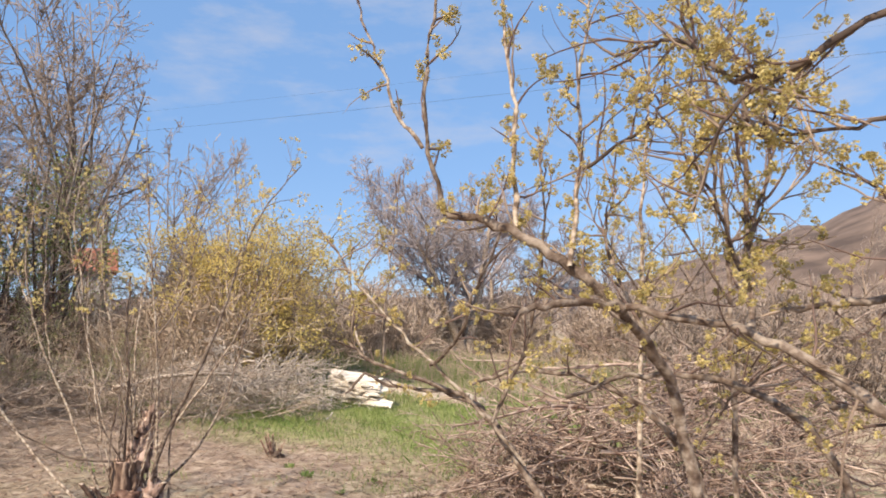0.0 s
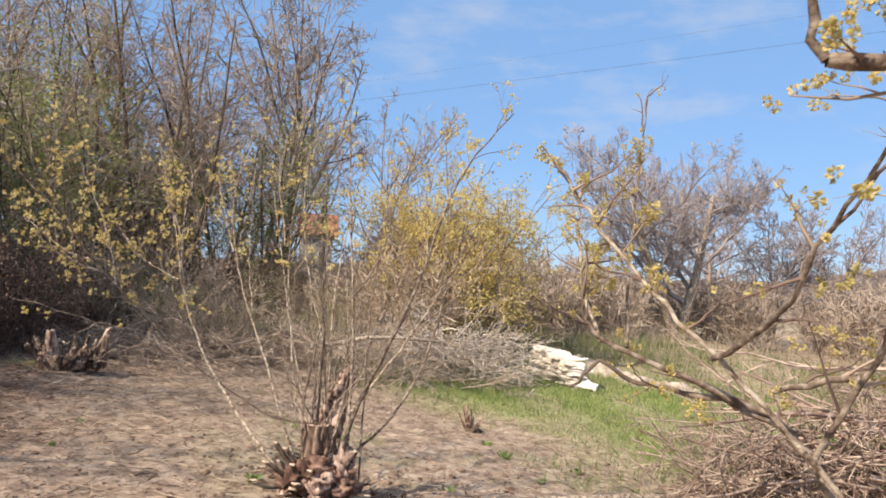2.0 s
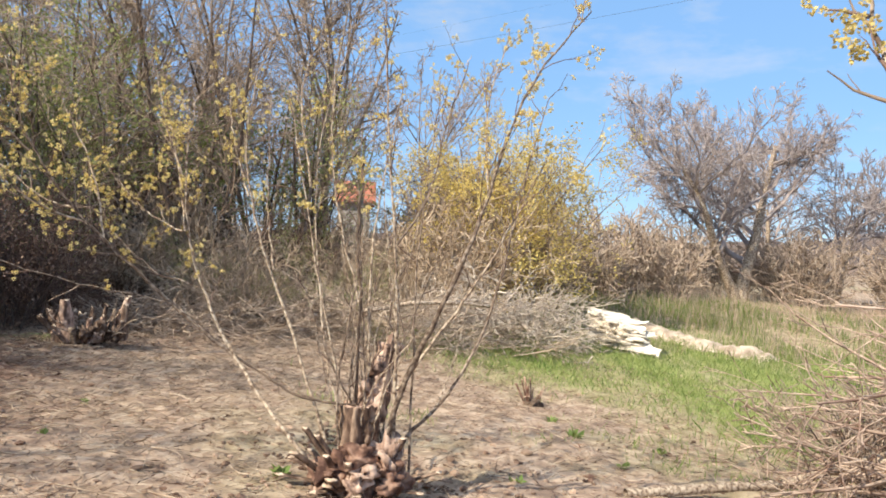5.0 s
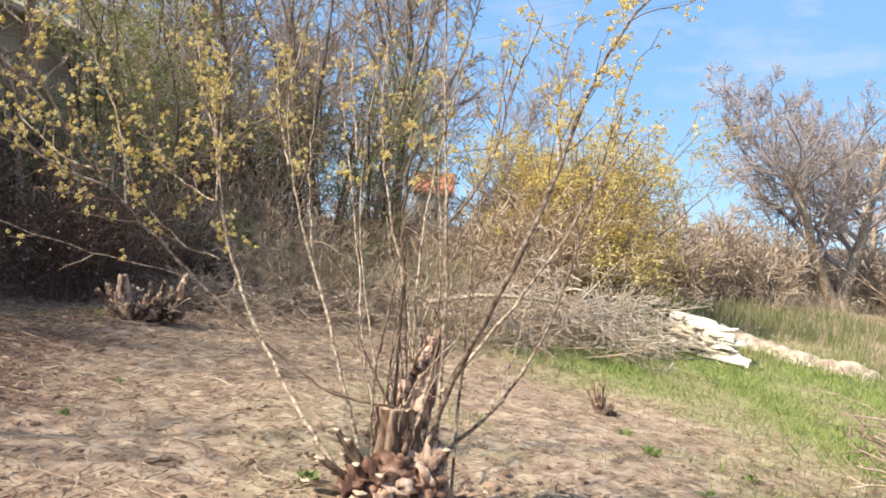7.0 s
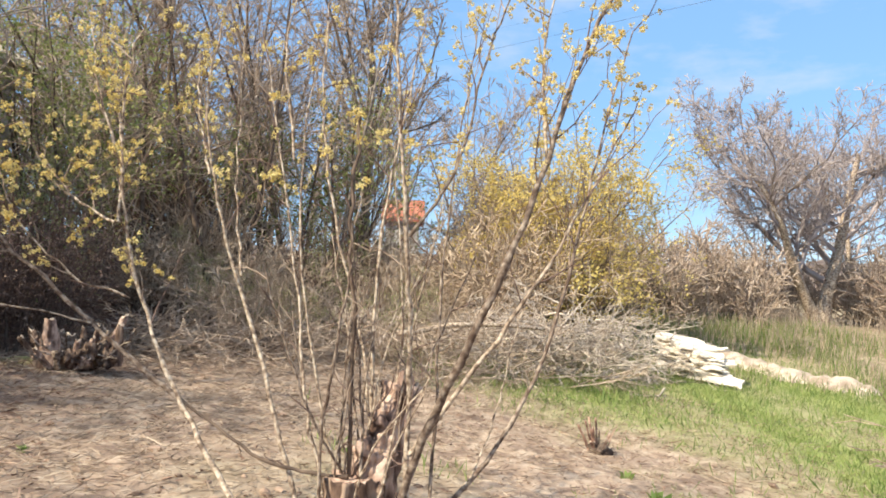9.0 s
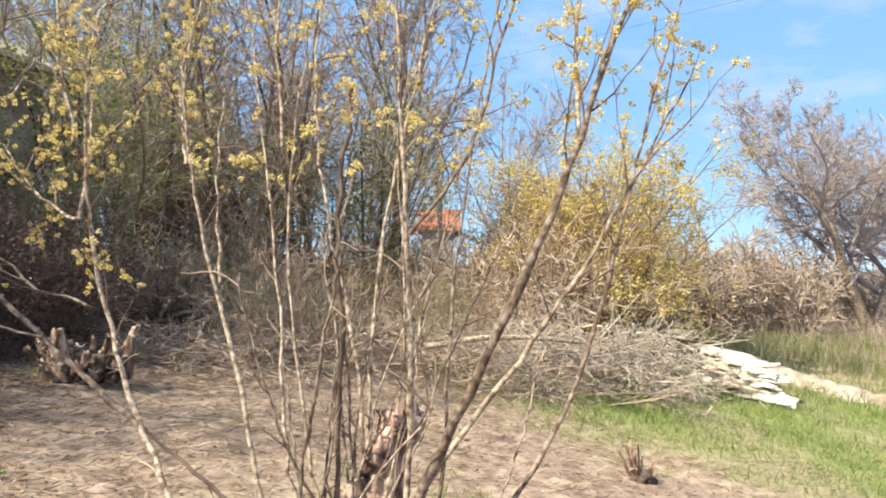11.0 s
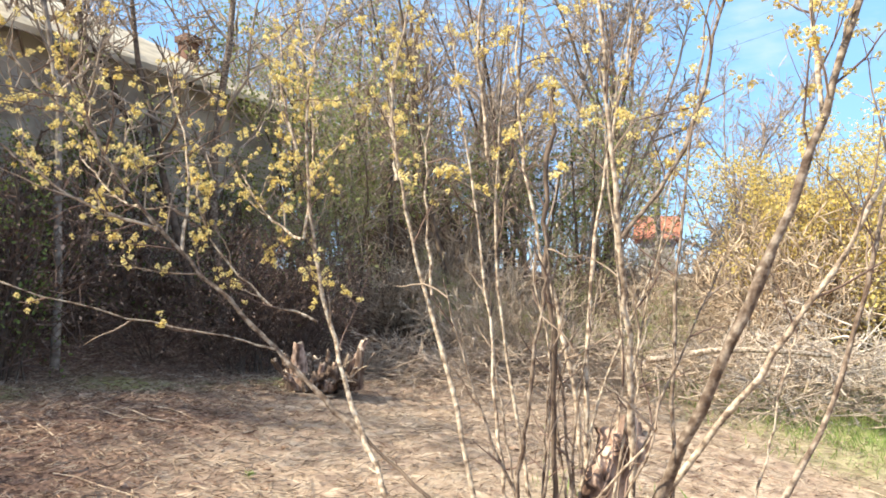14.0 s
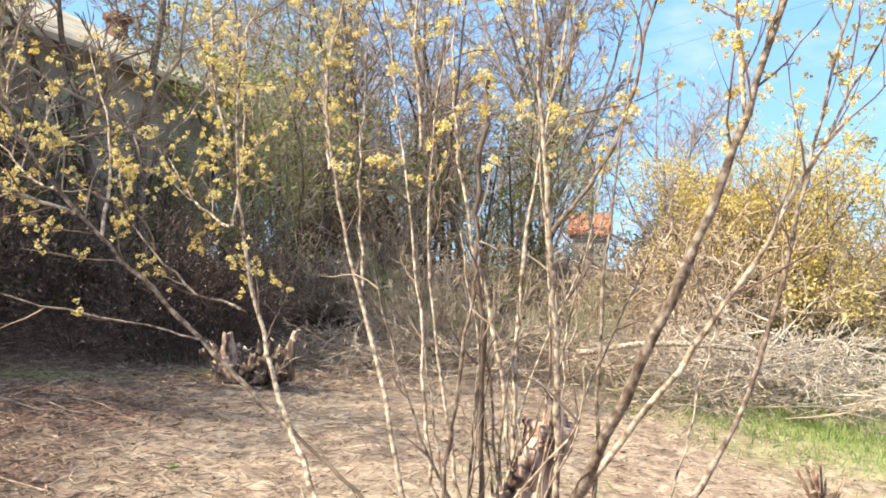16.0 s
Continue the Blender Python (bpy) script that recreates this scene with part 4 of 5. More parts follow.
build_heap("stick_pile", "pile of long reddish cut poles thrown on brushwood", 56,
           [(1.9, 9.5, 0.4, 0.4, 1.5), (2.7, 9.6, 0.7, 0.5, 2.0), (3.8, 9.9, 0.8, 0.5, 1.9)], 76, 1.9, 0.025, BRUSH_RED, 0.7)


def build_logs():
    rng = np.random.default_rng(55)
    for pts, r in (([(-6.6, 14.5, 0.05), (-5.5, 15.0, 0.25), (-4.4, 15.6, 0.22)], 0.05), ([(-1.2, 8.3, -0.70), (-0.1, 9.1, -0.72), (0.87, 9.72, -0.50), (1.7, 10.2, -0.35)], 0.045), ([(0.85, 9.7, -0.47), (1.5, 9.45, -0.6), (2.3, 9.2, -0.75)], 0.045), ([(-0.6, 9.4, -0.88), (0.6, 10.0, -0.85), (1.6, 10.6, -0.7)], 0.03)):
        line = spline(pts, 12)
        line[1:-1] += rng.normal(0, 0.012, (10, 3))
        ob = part("cut_branch", capped([(line, np.linspace(r, r * 0.6, 12))], 8), [BARK_PALE, CUT])
        tagged(ob, "thick bare cut branch lying on the brushwood", "branch", "cut branches")


build_logs()


# ---- the stack of pale slabs and the sand ridge behind it ----
def build_boards():
    rng = np.random.default_rng(61)
    cx, cy = -2.32, 19.75
    base = float(ground_z(cx, cy))
    k = 0
    for layer in range(10):
        for j in range(4):
            L, W, T = rng.uniform(0.7, 1.2) - 0.02 * layer, rng.uniform(0.18, 0.34), rng.uniform(0.018, 0.038)
            bm = bmesh.new()
            bmesh.ops.create_grid(bm, x_segments=9, y_segments=4, size=0.5)
            top = bmesh.ops.extrude_face_region(bm, geom=list(bm.faces))
            for v in top["geom"]:
                if isinstance(v, bmesh.types.BMVert):
                    v.co.z += 1.0
            for v in bm.verts:
                a, b = v.co.x, v.co.y
                ragged = 1 + 0.28 * noise.noise(Vector((a * 6 + k * 3.1, b * 2, 0)))
                v.co = Vector((a * L * (1 + 0.22 * noise.noise(Vector((b * 5, k * 1.7, 0)))), b * W * ragged, v.co.z * T * (1 + 0.5 * noise.noise(Vector((a * 5, b * 4, k)))) + 0.03 * noise.noise(Vector((a * 2.5 + k * 5, b * 2, 0)))))
            bmesh.ops.recalc_face_normals(bm, faces=list(bm.faces))
            me = bpy.data.meshes.new("slab")
            bm.to_mesh(me)
            bm.free()
            me.materials.append(BOARD)
            ob = new("slab", me)
            ob.matrix_world = pose(cx + (j - 1.5) * 0.22 + rng.normal(0, 0.14), cy + (1.5 - j) * 0.2 + layer * 0.05 + rng.normal(0, 0.06), base + 0.1 + layer * 0.066 + rng.uniform(0, 0.05) - j * 0.03,
                                   13 + rng.normal(0, 10), 7 + rng.normal(0, 9), rng.normal(-6, 22))
            tagged(ob, "pale sawn slab with bark edges in a loose stack", "slab", "stacked slabs")
            k += 1


build_boards()


def build_sand_ridge():
    rng = np.random.default_rng(63)
    line = spline([(-3.5, 25.4, 0), (-2.3, 24.0, 0), (-1.3, 22.8, 0), (-0.3, 22.0, 0), (0.7, 21.7, 0), (1.3, 21.4, 0)], 70)
    across = np.linspace(-1, 1, 15)
    t = np.gradient(line, axis=0)
    nrm = np.stack([-t[:, 1], t[:, 0]], -1)
    nrm /= np.linalg.norm(nrm, axis=1, keepdims=True)
    pts = []
    for i, p in enumerate(line):
        for a in across:
            w = 0.5 + 0.12 * math.sin(i * 0.5)
            x, y = p[0] + nrm[i, 0] * a * w, p[1] + nrm[i, 1] * a * w
            h = (1 - a * a) * (0.21 + 0.03 * math.sin(i * 0.37) + 0.14 * noise.noise(Vector((x * 2.5, y * 2.5, 0)))) * min(1, i / 6, (69 - i) / 6)
            pts.append((x, y, float(ground_z(x, y)) - 0.02 + h + rng.normal(0, 0.012) * (1 - a * a)))
    idx = np.arange(70 * 15).reshape(70, 15)
    f = np.stack([idx[:-1, :-1], idx[1:, :-1], idx[1:, 1:], idx[:-1, 1:]], -1).reshape(-1, 4)
    tagged(link("sand_ridge", mesh_of("sand_ridge", pts, f, SAND)), "low ridge of pale dug sandy soil", "soil heap")


build_sand_ridge()


# ---- trees and scrub ----
def tree_kind(name, seed, height, r, plan, trunk_mat, twig_mat, leafy=0, leaf_mat=None, leaf=0.05, sides=3, thin=0.006, label="", category="tree", stems=1, spread=0.25, leans=(), puff=2.2):
    """One tree of a kind: trunk and crown, at the origin, to be copied."""
    rng = np.random.default_rng(seed)
    trunks, rest, tips = [], [], []
    for s in range(len(leans) or stems):
        polys = {}
        d = np.array([rng.normal(0, spread if stems > 1 else 0.04), rng.normal(0, spread if stems > 1 else 0.04), 1.0])
        if leans:
            d[:2] = leans[s]
        grow(rng, (rng.normal(0, 0.1) * (stems > 1), rng.normal(0, 0.1) * (stems > 1), -0.15), d / np.linalg.norm(d), height * rng.uniform(0.75, 1.05), r * rng.uniform(0.7, 1.1), 0, plan, polys, tips)
        trunks += polys.pop(0)
        for lv in polys.values():
            rest += [(p, np.maximum(q, thin)) for p, q in lv]
    ob = empty(name)
    for t in trunks:
        v, f = tubes([t], 7 if stems == 1 else 5)
        link("trunk" if stems == 1 else "stem", mesh_of("trunk", v, f, trunk_mat), ob)
    v, f = tubes(rest, sides)
    link("crown", mesh_of("crown", v, f, twig_mat), ob)
    if leafy:
        ends = np.array([p for lv, p in tips if lv >= 1])
        rep = np.repeat(ends, leafy, 0) + rng.normal(0, leaf * puff, (len(ends) * leafy, 3))
        s = leaf * rng.uniform(0.5, 1.3, len(rep))
        v, f = blades(rng, rep, rng.normal(size=rep.shape), s, s * 0.6)
        link("foliage", mesh_of("foliage", v, f, leaf_mat), ob)
    return tagged(ob, label, category)


PLAN_POLE = [(10, 0.075, 0.02, 16, 0.34, 52, 0.22), (6, 0.17, 0.035, 7, 0.5, 50, 0.12), (4, 0.18, 0.05, 3, 0.62, 42, 0.12), (2, 0.15, 0.03, 0, 0, 0, 0)]
PLAN_FIELD = [(6, 0.09, 0.0, 12, 1.0, 52, 0.25), (8, 0.15, 0.05, 11, 0.52, 52, 0.12), (6, 0.17, 0.08, 8, 0.5, 50, 0.1), (3, 0.18, 0.08, 5, 0.7, 44, 0.1), (2, 0.1, 0, 0, 0, 0, 0)]
PLAN_WIDE = [(5, 0.06, 0.02, 10, 1.5, 52, 0.3), (8, 0.10, 0.045, 11, 0.4, 46, 0.12), (5, 0.12, 0.05, 6, 0.55, 42, 0.1), (3, 0.14, 0.05, 3, 0.8, 38, 0.1), (2, 0.1, 0, 0, 0, 0, 0)]
PLAN_YELLOW = [(8, 0.10, -0.01, 11, 0.42, 52, 0.08), (6, 0.16, 0.02, 5, 0.5, 48, 0.15), (3, 0.2, 0.0, 0, 0, 0, 0)]
PLAN_BUD = [(8, 0.09, 0.02, 10, 0.40, 58, 0.25), (5, 0.18, 0.03, 4, 0.5, 52, 0.2), (2, 0.2, 0.03, 0, 0, 0, 0)]
PLAN_IVY = [(8, 0.06, 0.02, 18, 0.26, 70, 0.05), (4, 0.2, 0.02, 4, 0.6, 55, 0.2), (2, 0.2, 0.0, 0, 0, 0, 0)]
PLAN_OPEN = [(5, 0.05, 0.02, 8, 1.5, 34, 0.4), (9, 0.09, 0.05, 8, 0.4, 45, 0.2), (6, 0.12, 0.05, 5, 0.55, 42, 0.15), (4, 0.14, 0.05, 4, 0.6, 40, 0.1), (2, 0.2, 0, 0, 0, 0, 0)]
PLAN_HEDGE = [(6, 0.10, 0.02, 7, 0.48, 46, 0.12), (5, 0.17, 0.03, 4, 0.6, 48, 0.1), (2, 0.2, 0.02, 0, 0, 0, 0)]


def scatter(kinds, seed, spots, lo=0.8, hi=1.2, lean=3):
    rng = np.random.default_rng(seed)
    for i, (x, y) in enumerate(spots):
        src = kinds[int(rng.integers(len(kinds)))]
        s = rng.uniform(lo, hi)
        m = pose(x, y, float(ground_z(x, y)), rng.normal(0, lean), rng.normal(0, lean), rng.uniform(0, 360))
        ob = copy_thing(src, m)
        ob.scale = (s, s, s * rng.uniform(0.9, 1.1))


def area(seed, n, x0, x1, y0, y1, keep=lambda x, y: True):
    rng = np.random.default_rng(seed)
    out = []
    while len(out) < n:
        x, y = rng.uniform(x0, x1), rng.uniform(y0, y1)
        if keep(x, y):
            out.append((x, y))
    return out


def remove_kind(kinds):
    for k in kinds:
        for o in (*k.children_recursive, k):
            bpy.data.objects.remove(o)


poles = [tree_kind("woodland_tree", 100 + i, 10.5, 0.085, PLAN_POLE, (BARK_GREY, BARK, BARK_DARK)[i % 3], (TWIG_WOOD, TWIG_GREY, TWIG_SHOOT)[i % 3], thin=0.009, label="slender leafless woodland tree with grey-brown twigs") for i in range(6)]
greens = [tree_kind("budding_tree", 120 + i, 5.4, 0.035, PLAN_BUD, BARK if i else BARK_DARK, TWIG_WOOD, 9, LEAF_YOUNG, 0.075, stems=3, spread=0.24, label="many-stemmed young tree with first small green leaves", puff=1.5) for i in range(3)]
ivies = [tree_kind("ivy_clad_tree", 130 + i, 4.8, 0.06, PLAN_IVY, BARK_DARK, TWIG_DARK, 9, LEAF, 0.075, label="ivy-clad small tree with dark green leaves", category="tree", puff=1.5) for i in range(2)]
scrubs = [tree_kind("scrub_bush", 140 + i, 2.6, 0.015, PLAN_HEDGE, BARK, TWIG, thin=0.0105, label="leafless brown thicket bush", category="bush", stems=9, spread=0.42) for i in range(3)]
hedges = [tree_kind("hedge_bush", 145 + i, 2.7, 0.018, PLAN_HEDGE, BARK, TWIG_HEDGE, thin=0.016, label="leafless brown hedge bush at the field's edge", category="bush", stems=10, spread=0.4) for i in range(3)]
rims = [tree_kind("field_bush", 155 + i, 2.7, 0.018, PLAN_HEDGE, BARK_DARK, TWIG_RIM, thin=0.014, label="leafless dull brown bush on the field", category="bush", stems=10, spread=0.4) for i in range(2)]
# darker twigs put the wood's shade into the bushes' colour
darks = [tree_kind("thicket_bush", 150 + i, 2.8, 0.016, PLAN_HEDGE, BARK_DARK, TWIG_DARK, 2, LEAF_DRY, 0.06, label="brown thicket bush with withered leaves, twigs darkened for shade", category="bush", stems=9, spread=0.36, puff=1.5) for i in range(3)]
wides = [tree_kind("wide_tree", 160 + i, 3.2, 0.17, PLAN_WIDE, BARK_PALE, TWIG_ROSE, thin=0.0085, label="broad leafless tree with grey-brown crown") for i in range(2)]
field = [tree_kind("field_tree", 168, 4.4, 0.17, PLAN_FIELD, BARK_PALE, TWIG_ROSE, thin=0.0065, label="broad leafless tree with two pale leaning trunks", leans=((-0.5, -0.1), (0.12, 0.15)))]
talls = [tree_kind("tall_tree", 165, 5.2, 0.21, PLAN_OPEN, BARK_GREY, TWIG_GREY, thin=0.0105, label="tall forked leafless tree at the wood's edge")]
yellows = [tree_kind("blossoming_bush", 170 + i, 4.6, 0.03, PLAN_YELLOW, BARK, TWIG_SHOOT, 15, BLOSSOM_DULL, 0.065, label="tall bush covered in dull yellow blossom", category="bush", stems=6, spread=0.2, puff=1.25) for i in range(3)]


def apart(x, y, wide=0.75):
    """Clear of the open strips through the wood towards the red roof."""
    for ex, ey in ((0.0, 0.0), (-0.9, 3.2), (-1.45, 4.7)):
        dx, dy = -27.0 - ex, 55.0 - ey
        k = math.hypot(dx, dy)
        if y > 9 and abs((x - ex) * dy - (y - ey) * dx) / k < wide:
            return False
    return True


wood = lambda x, y: (x < -12.0 or (y > 19.5 + (x + 11) * 0.7 and x < -8.5)) and apart(x, y, 0.8) and not (0.36 < -x / y < 0.525 and y > 15)
clear_house = lambda x, y: not (x < -12.9 - (y - 0.85) * 0.21 and -0.5 < y < 15.5 and x > -24)
# the wood: bare trees on the bank, ivy and budding growth at its edge
scatter(poles, 1, area(11, 74, -26, -8.5, 2, 36, lambda x, y: wood(x, y) and clear_house(x, y)), 0.75, 1.1)
scatter(poles, 10, area(20, 22, -38, -24.5, 6, 34), 0.9, 1.2)
# next two rows: unseen trees left of all views, added to shade the ground
scatter(poles, 21, area(29, 13, -14, -8.5, -7, 3.0), 0.55, 0.85)
scatter(poles, 22, area(30, 4, -14.5, -12.0, -2, 4.2), 0.65, 0.9)
scatter(wides, 38, [(-9.6, 25.4), (-8.2, 24.4), (-6.9, 25.2), (-5.9, 24.2), (-8.8, 27.0)], 0.95, 1.15)
scatter(poles, 46, area(56, 11, -24, -12.5, 15.5, 26, wood), 0.9, 1.15)
scatter(poles, 61, area(71, 11, -22, -14.5, 18.5, 26, lambda x, y: apart(x, y, 0.8)), 0.85, 1.1)
scatter(poles, 40, [(-11.6, 8.0)], 0.95, 1.0, 1)
# next three rows: ivy mostly out of view, added to shade ground and bank
scatter(ivies, 23, area(39, 14, -13, -9.6, -6, 4.4), 0.8, 1.3)
scatter(ivies, 24, area(40, 3, -12.6, -11.0, -1.8, 2.2), 1.0, 1.3)
scatter(ivies, 33, area(43, 9, -13.2, -11.2, 1, 8), 0.7, 1.0)
scatter(ivies, 35, area(45, 11, -14.6, -12.6, 5.5, 12.2, clear_house), 0.6, 0.85)
scatter(ivies, 34, [(-12.6, 20.2), (-11.6, 20.4), (-13.6, 18.8)], 0.95, 1.2)
scatter(darks, 38, [(-10.9, 18.8), (-11.5, 19.7), (-12.1, 20.9), (-10.6, 18.0)], 0.8, 1.1)
scatter(greens, 2, area(12, 13, -15, -12.0, 5, 14, clear_house), 0.45, 0.75)
scatter(greens, 36, [(-13.9, 13.4), (-15.0, 15.6), (-15.8, 16.6)], 0.6, 0.8)
scatter(greens, 37, [(-15.2, 14.6), (-16.2, 16.5), (-14.8, 17.4), (-17.2, 15.2), (-14.3, 14.2), (-13.7, 15.0)], 1.1, 1.35)
scatter(greens, 32, area(42, 8, -17, -11.0, 16, 24, lambda x, y: apart(x, y, 0.8)), 0.8, 1.3)
scatter(darks, 3, area(13, 36, -14.0, -11.2, 2, 12.0), 0.6, 1.05)
scatter(darks, 35, area(45, 9, -22, -15, 15.5, 22), 0.8, 1.2)
scatter(darks, 37, area(47, 10, -26, -15.5, 15, 27, lambda x, y: apart(x, y, 0.8)), 1.2, 1.7)
scatter(scrubs, 36, area(46, 19, -12.9, -9.2, 14.4, 17.5), 0.5, 0.9)
scatter(scrubs, 4, area(14, 44, -14, -5.5, 15, 27, lambda x, y: y > 17.0 + (x + 8) * 0.5), 0.6, 1.1)
scatter(scrubs, 41, area(51, 28, -10.5, -5.6, 19.5, 25, lambda x, y: apart(x, y, 0.9)), 1.0, 1.45)
scatter(greens, 48, area(58, 12, -12.2, -7.2, 14.5, 17.0), 0.18, 0.36, 8)
scatter(greens, 49, [(-10.2, 17.2), (-9.9, 17.6), (-12.4, 15.6)], 0.35, 0.5, 5)
scatter(yellows, 8, [(-6.35, 21.0), (-5.9, 21.5), (-5.5, 20.8), (-5.0, 21.2), (-5.6, 22.0)], 1.08, 1.28)
# the field's edge
scatter(hedges, 6, area(16, 22, -7.5, -0.8, 27.5, 33), 0.85, 1.2)
scatter(hedges, 7, area(17, 7, -1.0, 3.5, 35, 38), 0.75, 1.0)
scatter(hedges, 5, area(15, 38, 2.5, 22, 31.5, 37), 0.9, 1.3)
scatter(rims, 47, area(57, 13, 6, 13.5, 19, 25), 1.0, 1.45)
scatter(rims, 25, area(35, 26, 4.5, 26, 19, 31, lambda x, y: y > 31 - (x - 4.5) * 0.7), 0.6, 1.1)
scatter(wides, 26, [(5.4, 38.5), (2.8, 41.0), (9.0, 41.0)], 1.4, 1.6, 2)
scatter(poles, 49, area(59, 9, 10, 22, 33, 39), 0.6, 0.8)
tree = copy_thing(field[0], pose(1.1, 33.0, float(ground_z(1.1, 33.0)), 0, 0, 10))
tree.scale = (1.62, 1.62, 1.68)
scatter(talls, 27, [(-12.6, 23.7)], 1.3, 1.35, 1)
scatter(talls, 28, [(-14.2, 30.0), (-12.3, 32.0)], 0.95, 1.1, 2)
scatter(rims, 10, [(0.6, 12.3), (0.9, 11.4), (1.5, 12.4), (1.2, 10.6), (0.9, 10.0)], 0.3, 0.42)
remove_kind(poles + greens + ivies + scrubs + hedges + rims + darks + wides + field + talls + yellows)


# ---- houses ----
def box(bm, x0, x1, y0, y1, z0, z1):
    c = [bm.verts.new((x, y, z)) for x in (x0, x1) for y in (y0, y1) for z in (z0, z1)]
    for f in ((0, 1, 3, 2), (4, 6, 7, 5), (0, 4, 5, 1), (2, 3, 7, 6), (0, 2, 6, 4), (1, 5, 7, 3)):
        bm.faces.new([c[i] for i in f])


def build_house(name, label, m, length, depth, eave, rise, over, wall_mat, roof_mat, hip=0.0, chimney=None, windows=()):
    """A plain house. Its front runs along x at y = 0, its depth goes to +y."""
    h = empty(name)
    h.matrix_world = m
    tagged(h, label, "house")
    bm = bmesh.new()
    box(bm, 0, length, 0, depth, -2.5, eave)
    part("wall", bm, wall_mat, h, smooth=False)
    bm = bmesh.new()
    t = 0.12
    e0, e1, f0, f1 = -over, length + over, -over, depth + over
    r0, r1 = e0 + hip * (depth / 2 + over), e1 - hip * (depth / 2 + over)
    zs = eave - over * rise / (depth / 2)
    lo = [(e0, f0, zs), (e1, f0, zs), (e1, f1, zs), (e0, f1, zs), (r0, depth / 2, eave + rise), (r1, depth / 2, eave + rise)]
    dn = [bm.verts.new(p) for p in lo]
    up = [bm.verts.new((p[0], p[1], p[2] + t)) for p in lo]
    for s, v in ((1, up), (-1, dn)):
        for f in ((0, 1, 5, 4), (2, 3, 4, 5), (1, 2, 5), (3, 0, 4)):
            bm.faces.new([v[i] for i in (f if s > 0 else f[::-1])])
    for a, b in ((0, 1), (1, 2), (2, 3), (3, 0)):
        bm.faces.new([dn[a], dn[b], up[b], up[a]])
    part("roof", bm, roof_mat, h, smooth=False)
    if chimney:
        cx, cy, w, top = chimney
        bm = bmesh.new()
        box(bm, cx - w / 2, cx + w / 2, cy - w / 2, cy + w / 2, eave, top)
        box(bm, cx - w / 2 - 0.06, cx + w / 2 + 0.06, cy - w / 2 - 0.06, cy + w / 2 + 0.06, top - 0.18, top - 0.04)
        part("chimney", bm, CHIMNEY, h, smooth=False)
    for wx, wz, ww, wh in windows:
        bm = bmesh.new()
        box(bm, wx, wx + ww, -0.03, 0.03, wz, wz + wh)
        part("window", bm, TWIG_DARK, h, smooth=False)
    return h


build_house("farmhouse", "pale-roofed old house with a brick chimney behind trees", pose(-12.97, 0.85, 0.9, 0, 0, 102), 13.5, 7.5, 4.37, 2.05, 0.5, PLASTER, ROOF_PALE, 1.0, (11.95, 1.4, 0.32, 5.8))
build_house("red_roofed_house", "distant small house with an orange-red tiled roof", pose(-27.6, 53.4, 1.6, 0, 0, 26), 2.6, 5.0, 3.6, 1.6, 0.4, PLASTER, ROOF_RED, 0.0, None)


# ---- distance ----
def build_hills():
    rng = np.random.default_rng(77)
    az = np.linspace(radians(-60), radians(200), 180)
    def ridge(dist, base, f):
        pts = []
        for a in az:
            top = f(math.degrees(a)) * dist
            for s in np.linspace(0, 1, 9):
                d = dist * (0.45 + 0.75 * s)
                pts.append((math.cos(a) * d, math.sin(a) * d, base + top * math.sin(s * math.pi * 0.5) + rng.normal(0, dist * 0.0008)))
        idx = np.arange(len(az) * 9).reshape(len(az), 9)
        f4 = np.stack([idx[:-1, :-1], idx[:-1, 1:], idx[1:, 1:], idx[1:, :-1]], -1).reshape(-1, 4)
        return np.array(pts), f4
    known = ([20, 48, 58, 64, 76, 79, 83, 95, 120, 210], [0.19, 0.185, 0.166, 0.122, 0.06, 0.05, 0.042, 0.032, 0.03, 0.03])
    v, f = ridge(420, -6, lambda d: float(np.interp(d, *known)) * 1.02 + 0.012 + 0.004 * math.sin(d * 0.9) + 0.003 * math.sin(d * 2.3))
    tagged(link("hill", mesh_of("hill", v, f, HILL)), "brown wooded hill on the horizon", "hill", kind="structure")


build_hills()


def build_wires():
    for dz, off in ((0, 0.0), (1.1, 1.1)):
        a, b = np.array([-28.6, 32.1 + off, 8.62 + dz]), np.array([24.2, 13.9 + off, 8.62 + dz])
        s = np.linspace(0, 1, 40)[:, None]
        line = a + (b - a) * s
        line[:, 2] -= (4 * s * (1 - s) * 0.28).ravel()
        ob = tube_part("overhead_wire", [(line, np.full(40, 0.0042 if dz == 0 else 0.002))], WIRE, None, 4)
        tagged(ob, "thin dark overhead power wire against the sky", "wire", "overhead wires")


build_wires()


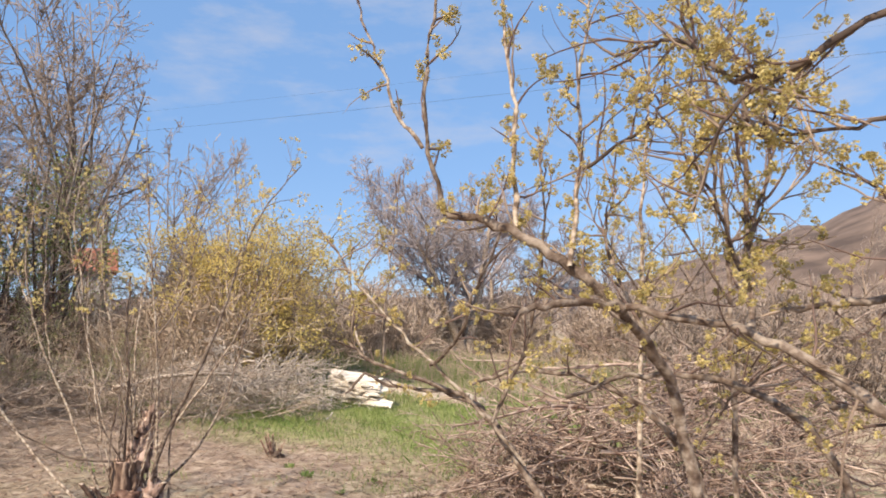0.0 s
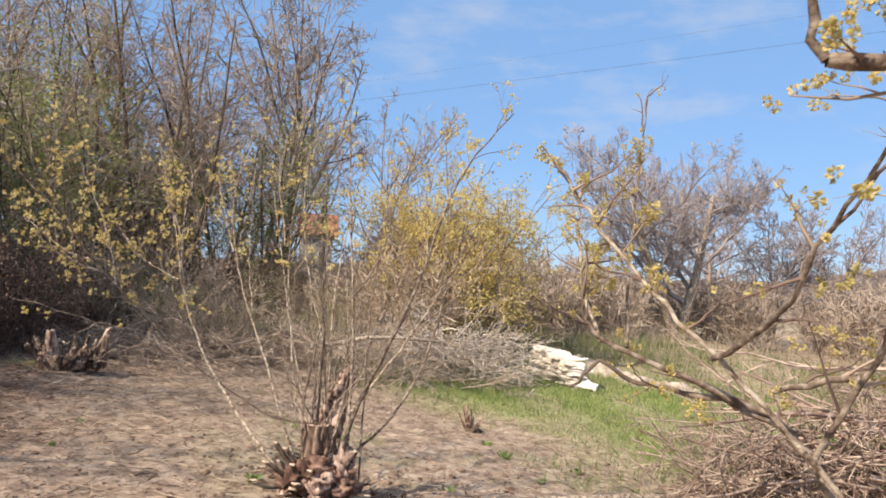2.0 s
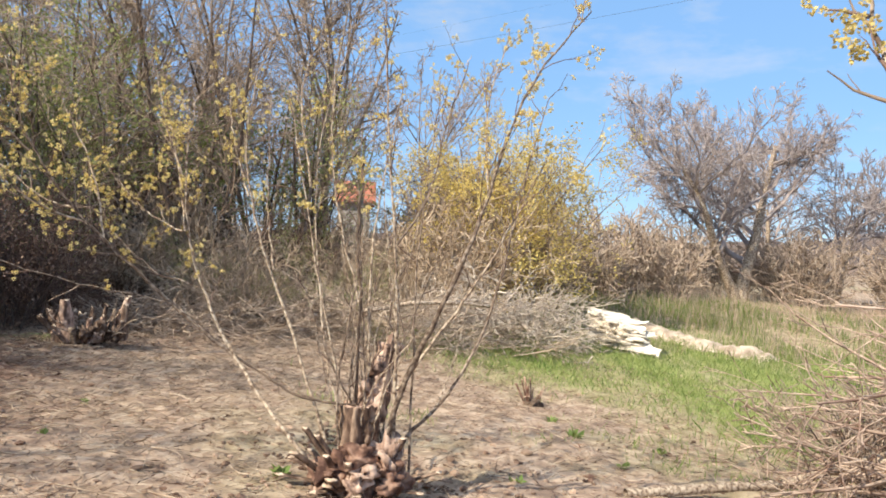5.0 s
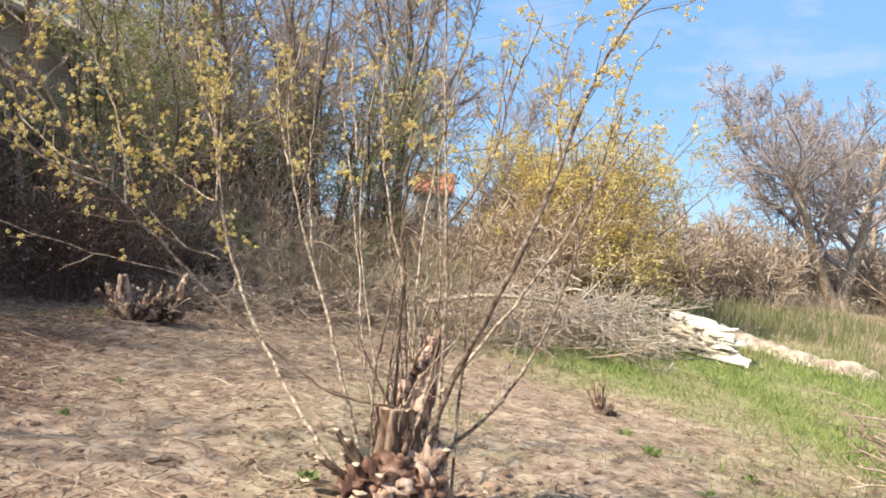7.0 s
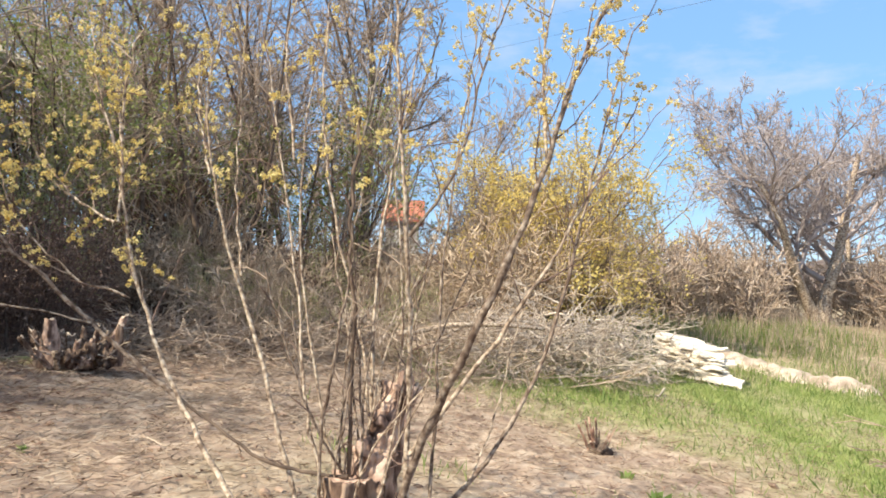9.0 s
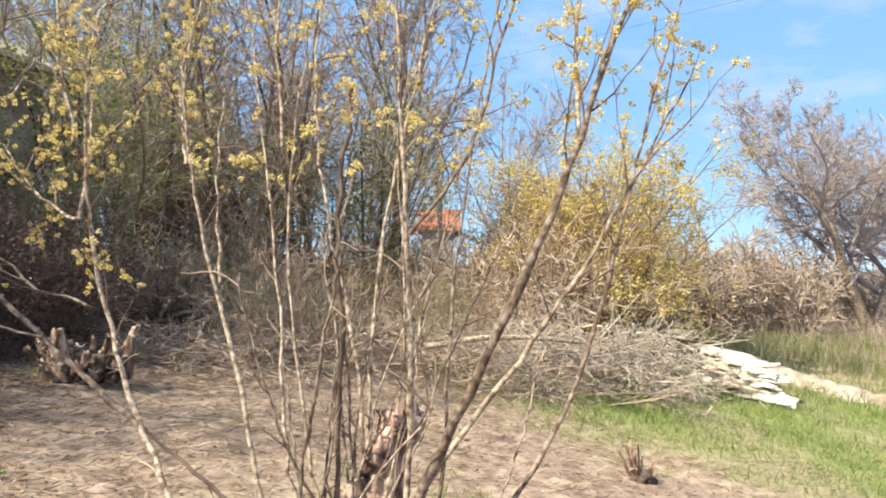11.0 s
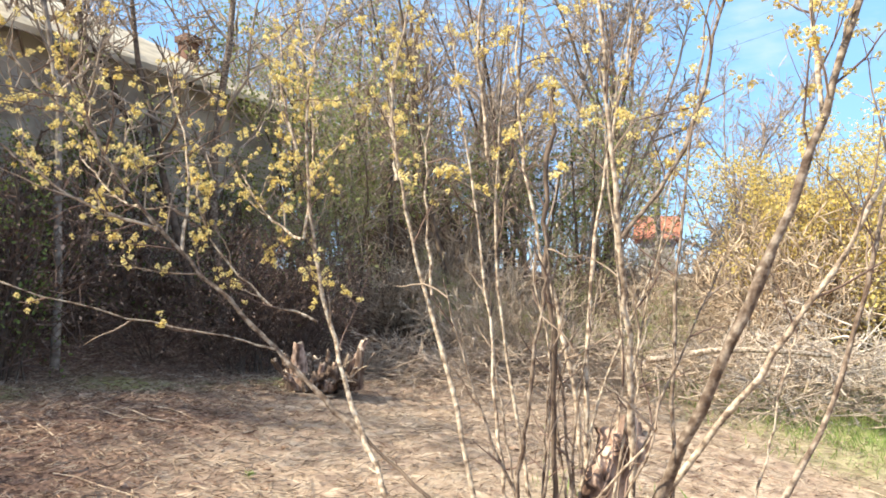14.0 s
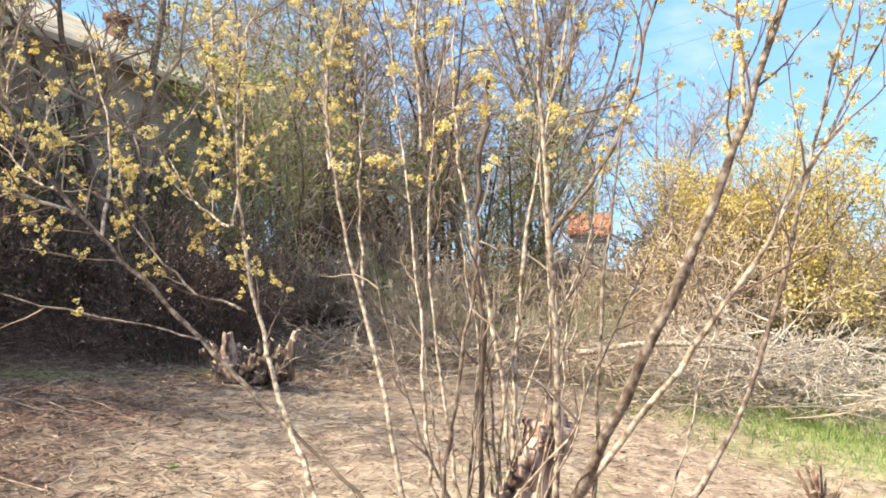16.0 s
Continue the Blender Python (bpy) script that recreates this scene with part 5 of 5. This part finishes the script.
# ---- clods and chips on the bare ground ----
def build_clods():
    rng = np.random.default_rng(90)
    bm = bmesh.new()
    bmesh.ops.create_icosphere(bm, subdivisions=1, radius=1.0)
    base = np.array([v.co for v in bm.verts])
    tri = np.array([[v.index for v in f.verts] for f in bm.faces])
    bm.free()
    vs, fs = [], []
    for i in range(1500):
        if i % 3:
            x, y = -2.9 + rng.normal(0, 1.1), 7.0 + rng.normal(0, 1.3)
        else:
            x, y = rng.uniform(-7, 2), rng.uniform(3.5, 12.5)
        s = rng.gamma(2.0, 0.007) + 0.006
        v = base * s * rng.uniform(0.6, 1.3, (len(base), 1)) * np.array([rng.uniform(0.8, 1.5), rng.uniform(0.8, 1.3), 0.65])
        vs.append(v + np.array([x, y, float(ground_z(x, y)) + s * 0.2]))
        fs.append(tri + len(base) * i)
    tagged(link("earth_clods", mesh_of("earth_clods", np.concatenate(vs), np.concatenate(fs), CLOD, smooth=False)), "small brown earth clods and wood chips", "soil", kind="stuff")


build_clods()


# ---- loose stalks and weeds on the bare ground ----
def build_stalks():
    rng = np.random.default_rng(91)
    for i in range(70):
        x, y = rng.uniform(-10, 0.5), rng.uniform(4.5, 13)
        a, L = rng.uniform(-0.7, 0.7), rng.uniform(0.3, 0.9)
        if i == 0:
            x, y, a, L = -5.25, 6.1, 0.65, 0.62
        pts = []
        for k in np.linspace(-0.5, 0.5, 5):
            px, py = x + math.cos(a) * L * k, y + math.sin(a) * L * k + 0.05 * math.sin(k * 4 + i)
            pts.append((px, py, float(ground_z(px, py)) + 0.012 + 0.03 * rng.uniform()))
        ob = tube_part("dry_stalk", [(np.array(pts), np.linspace(0.006, 0.003, 5) * rng.uniform(0.6, 1.4))], STRAW, None, 5)
        tagged(ob, "long pale dry stalk lying on bare earth", "stalk", "dry stalks")


build_stalks()


def build_weeds():
    rng = np.random.default_rng(93)
    spots = [(-3.61, 6.9, 0.09), (-1.92, 10.35, 0.11), (-2.06, 8.1, 0.06), (-2.3, 10.9, 0.08), (-5.6, 6.6, 0.05), (-6.2, 7.6, 0.05), (-1.3, 9.4, 0.06), (-1.0, 10.6, 0.07), (-4.6, 9.6, 0.05)]
    for x, y, size in spots:
        weed = empty("weed", (x, y, float(ground_z(x, y))))
        tagged(weed, "small leafy green weed in bare earth", "weed", "weeds")
        n = 14
        a = rng.uniform(0, 6.28, n)
        at = np.stack([rng.normal(0, size * 0.3, n), rng.normal(0, size * 0.3, n), np.zeros(n)], -1)
        d = np.stack([np.cos(a), np.sin(a), rng.uniform(0.3, 1.6, n)], -1)
        L = size * rng.uniform(0.7, 1.5, n)
        for k in range(n):
            v, f = blades(rng, at[k:k + 1], d[k:k + 1], L[k:k + 1], L[k:k + 1] * 0.5)
            link("leaf", mesh_of("leaf", v, f, GRASS), weed)


build_weeds()


def build_rough_growth():
    """Dead stalks and dry tall grass on the rise behind the meadow."""
    for name, label, seed, n, box_, hi, mat, r in (("dead_stalks", "dense brown dead weed stalks", 95, 15000, (-7, 28, 20.5, 34), 1.0, TWIG, 0.006), ("tall_dry_grass", "pale tall dry grass", 96, 4500, (-4, 9, 20.5, 31), 0.6, STRAW, 0.005), ("green_weeds", "fresh green weeds between dead stalks", 97, 28000, (-6, 14, 19.5, 30), 0.5, GRASS, 0.008)):
        rng = np.random.default_rng(seed)
        x, y = rng.uniform(box_[0], box_[1], n), rng.uniform(box_[2], box_[3], n)
        clump = np.sin(x * 1.1 + 1.3 * np.sin(y * 0.7)) * np.sin(y * 0.9 + 0.5 * x)
        keep = rng.uniform(-0.7, 1.0, n) < clump + (x > 5) * 0.5
        x, y = x[keep], y[keep]
        n = len(x)
        h = hi * rng.uniform(0.3, 1.0, n) * np.clip((y - 19) / 6, 0.35, 1)
        z = ground_z(x, y)
        p = np.stack([np.stack([x, y, z - 0.02], -1), np.stack([x + rng.normal(0, 0.25, n) * h, y + rng.normal(0, 0.25, n) * h, z + h], -1)], 1)
        v, f = tubes([(p[i], (r, r * 0.5)) for i in range(n)], 3)
        tagged(link(name, mesh_of(name, v, f, mat)), label, "grass", kind="stuff")


build_rough_growth()
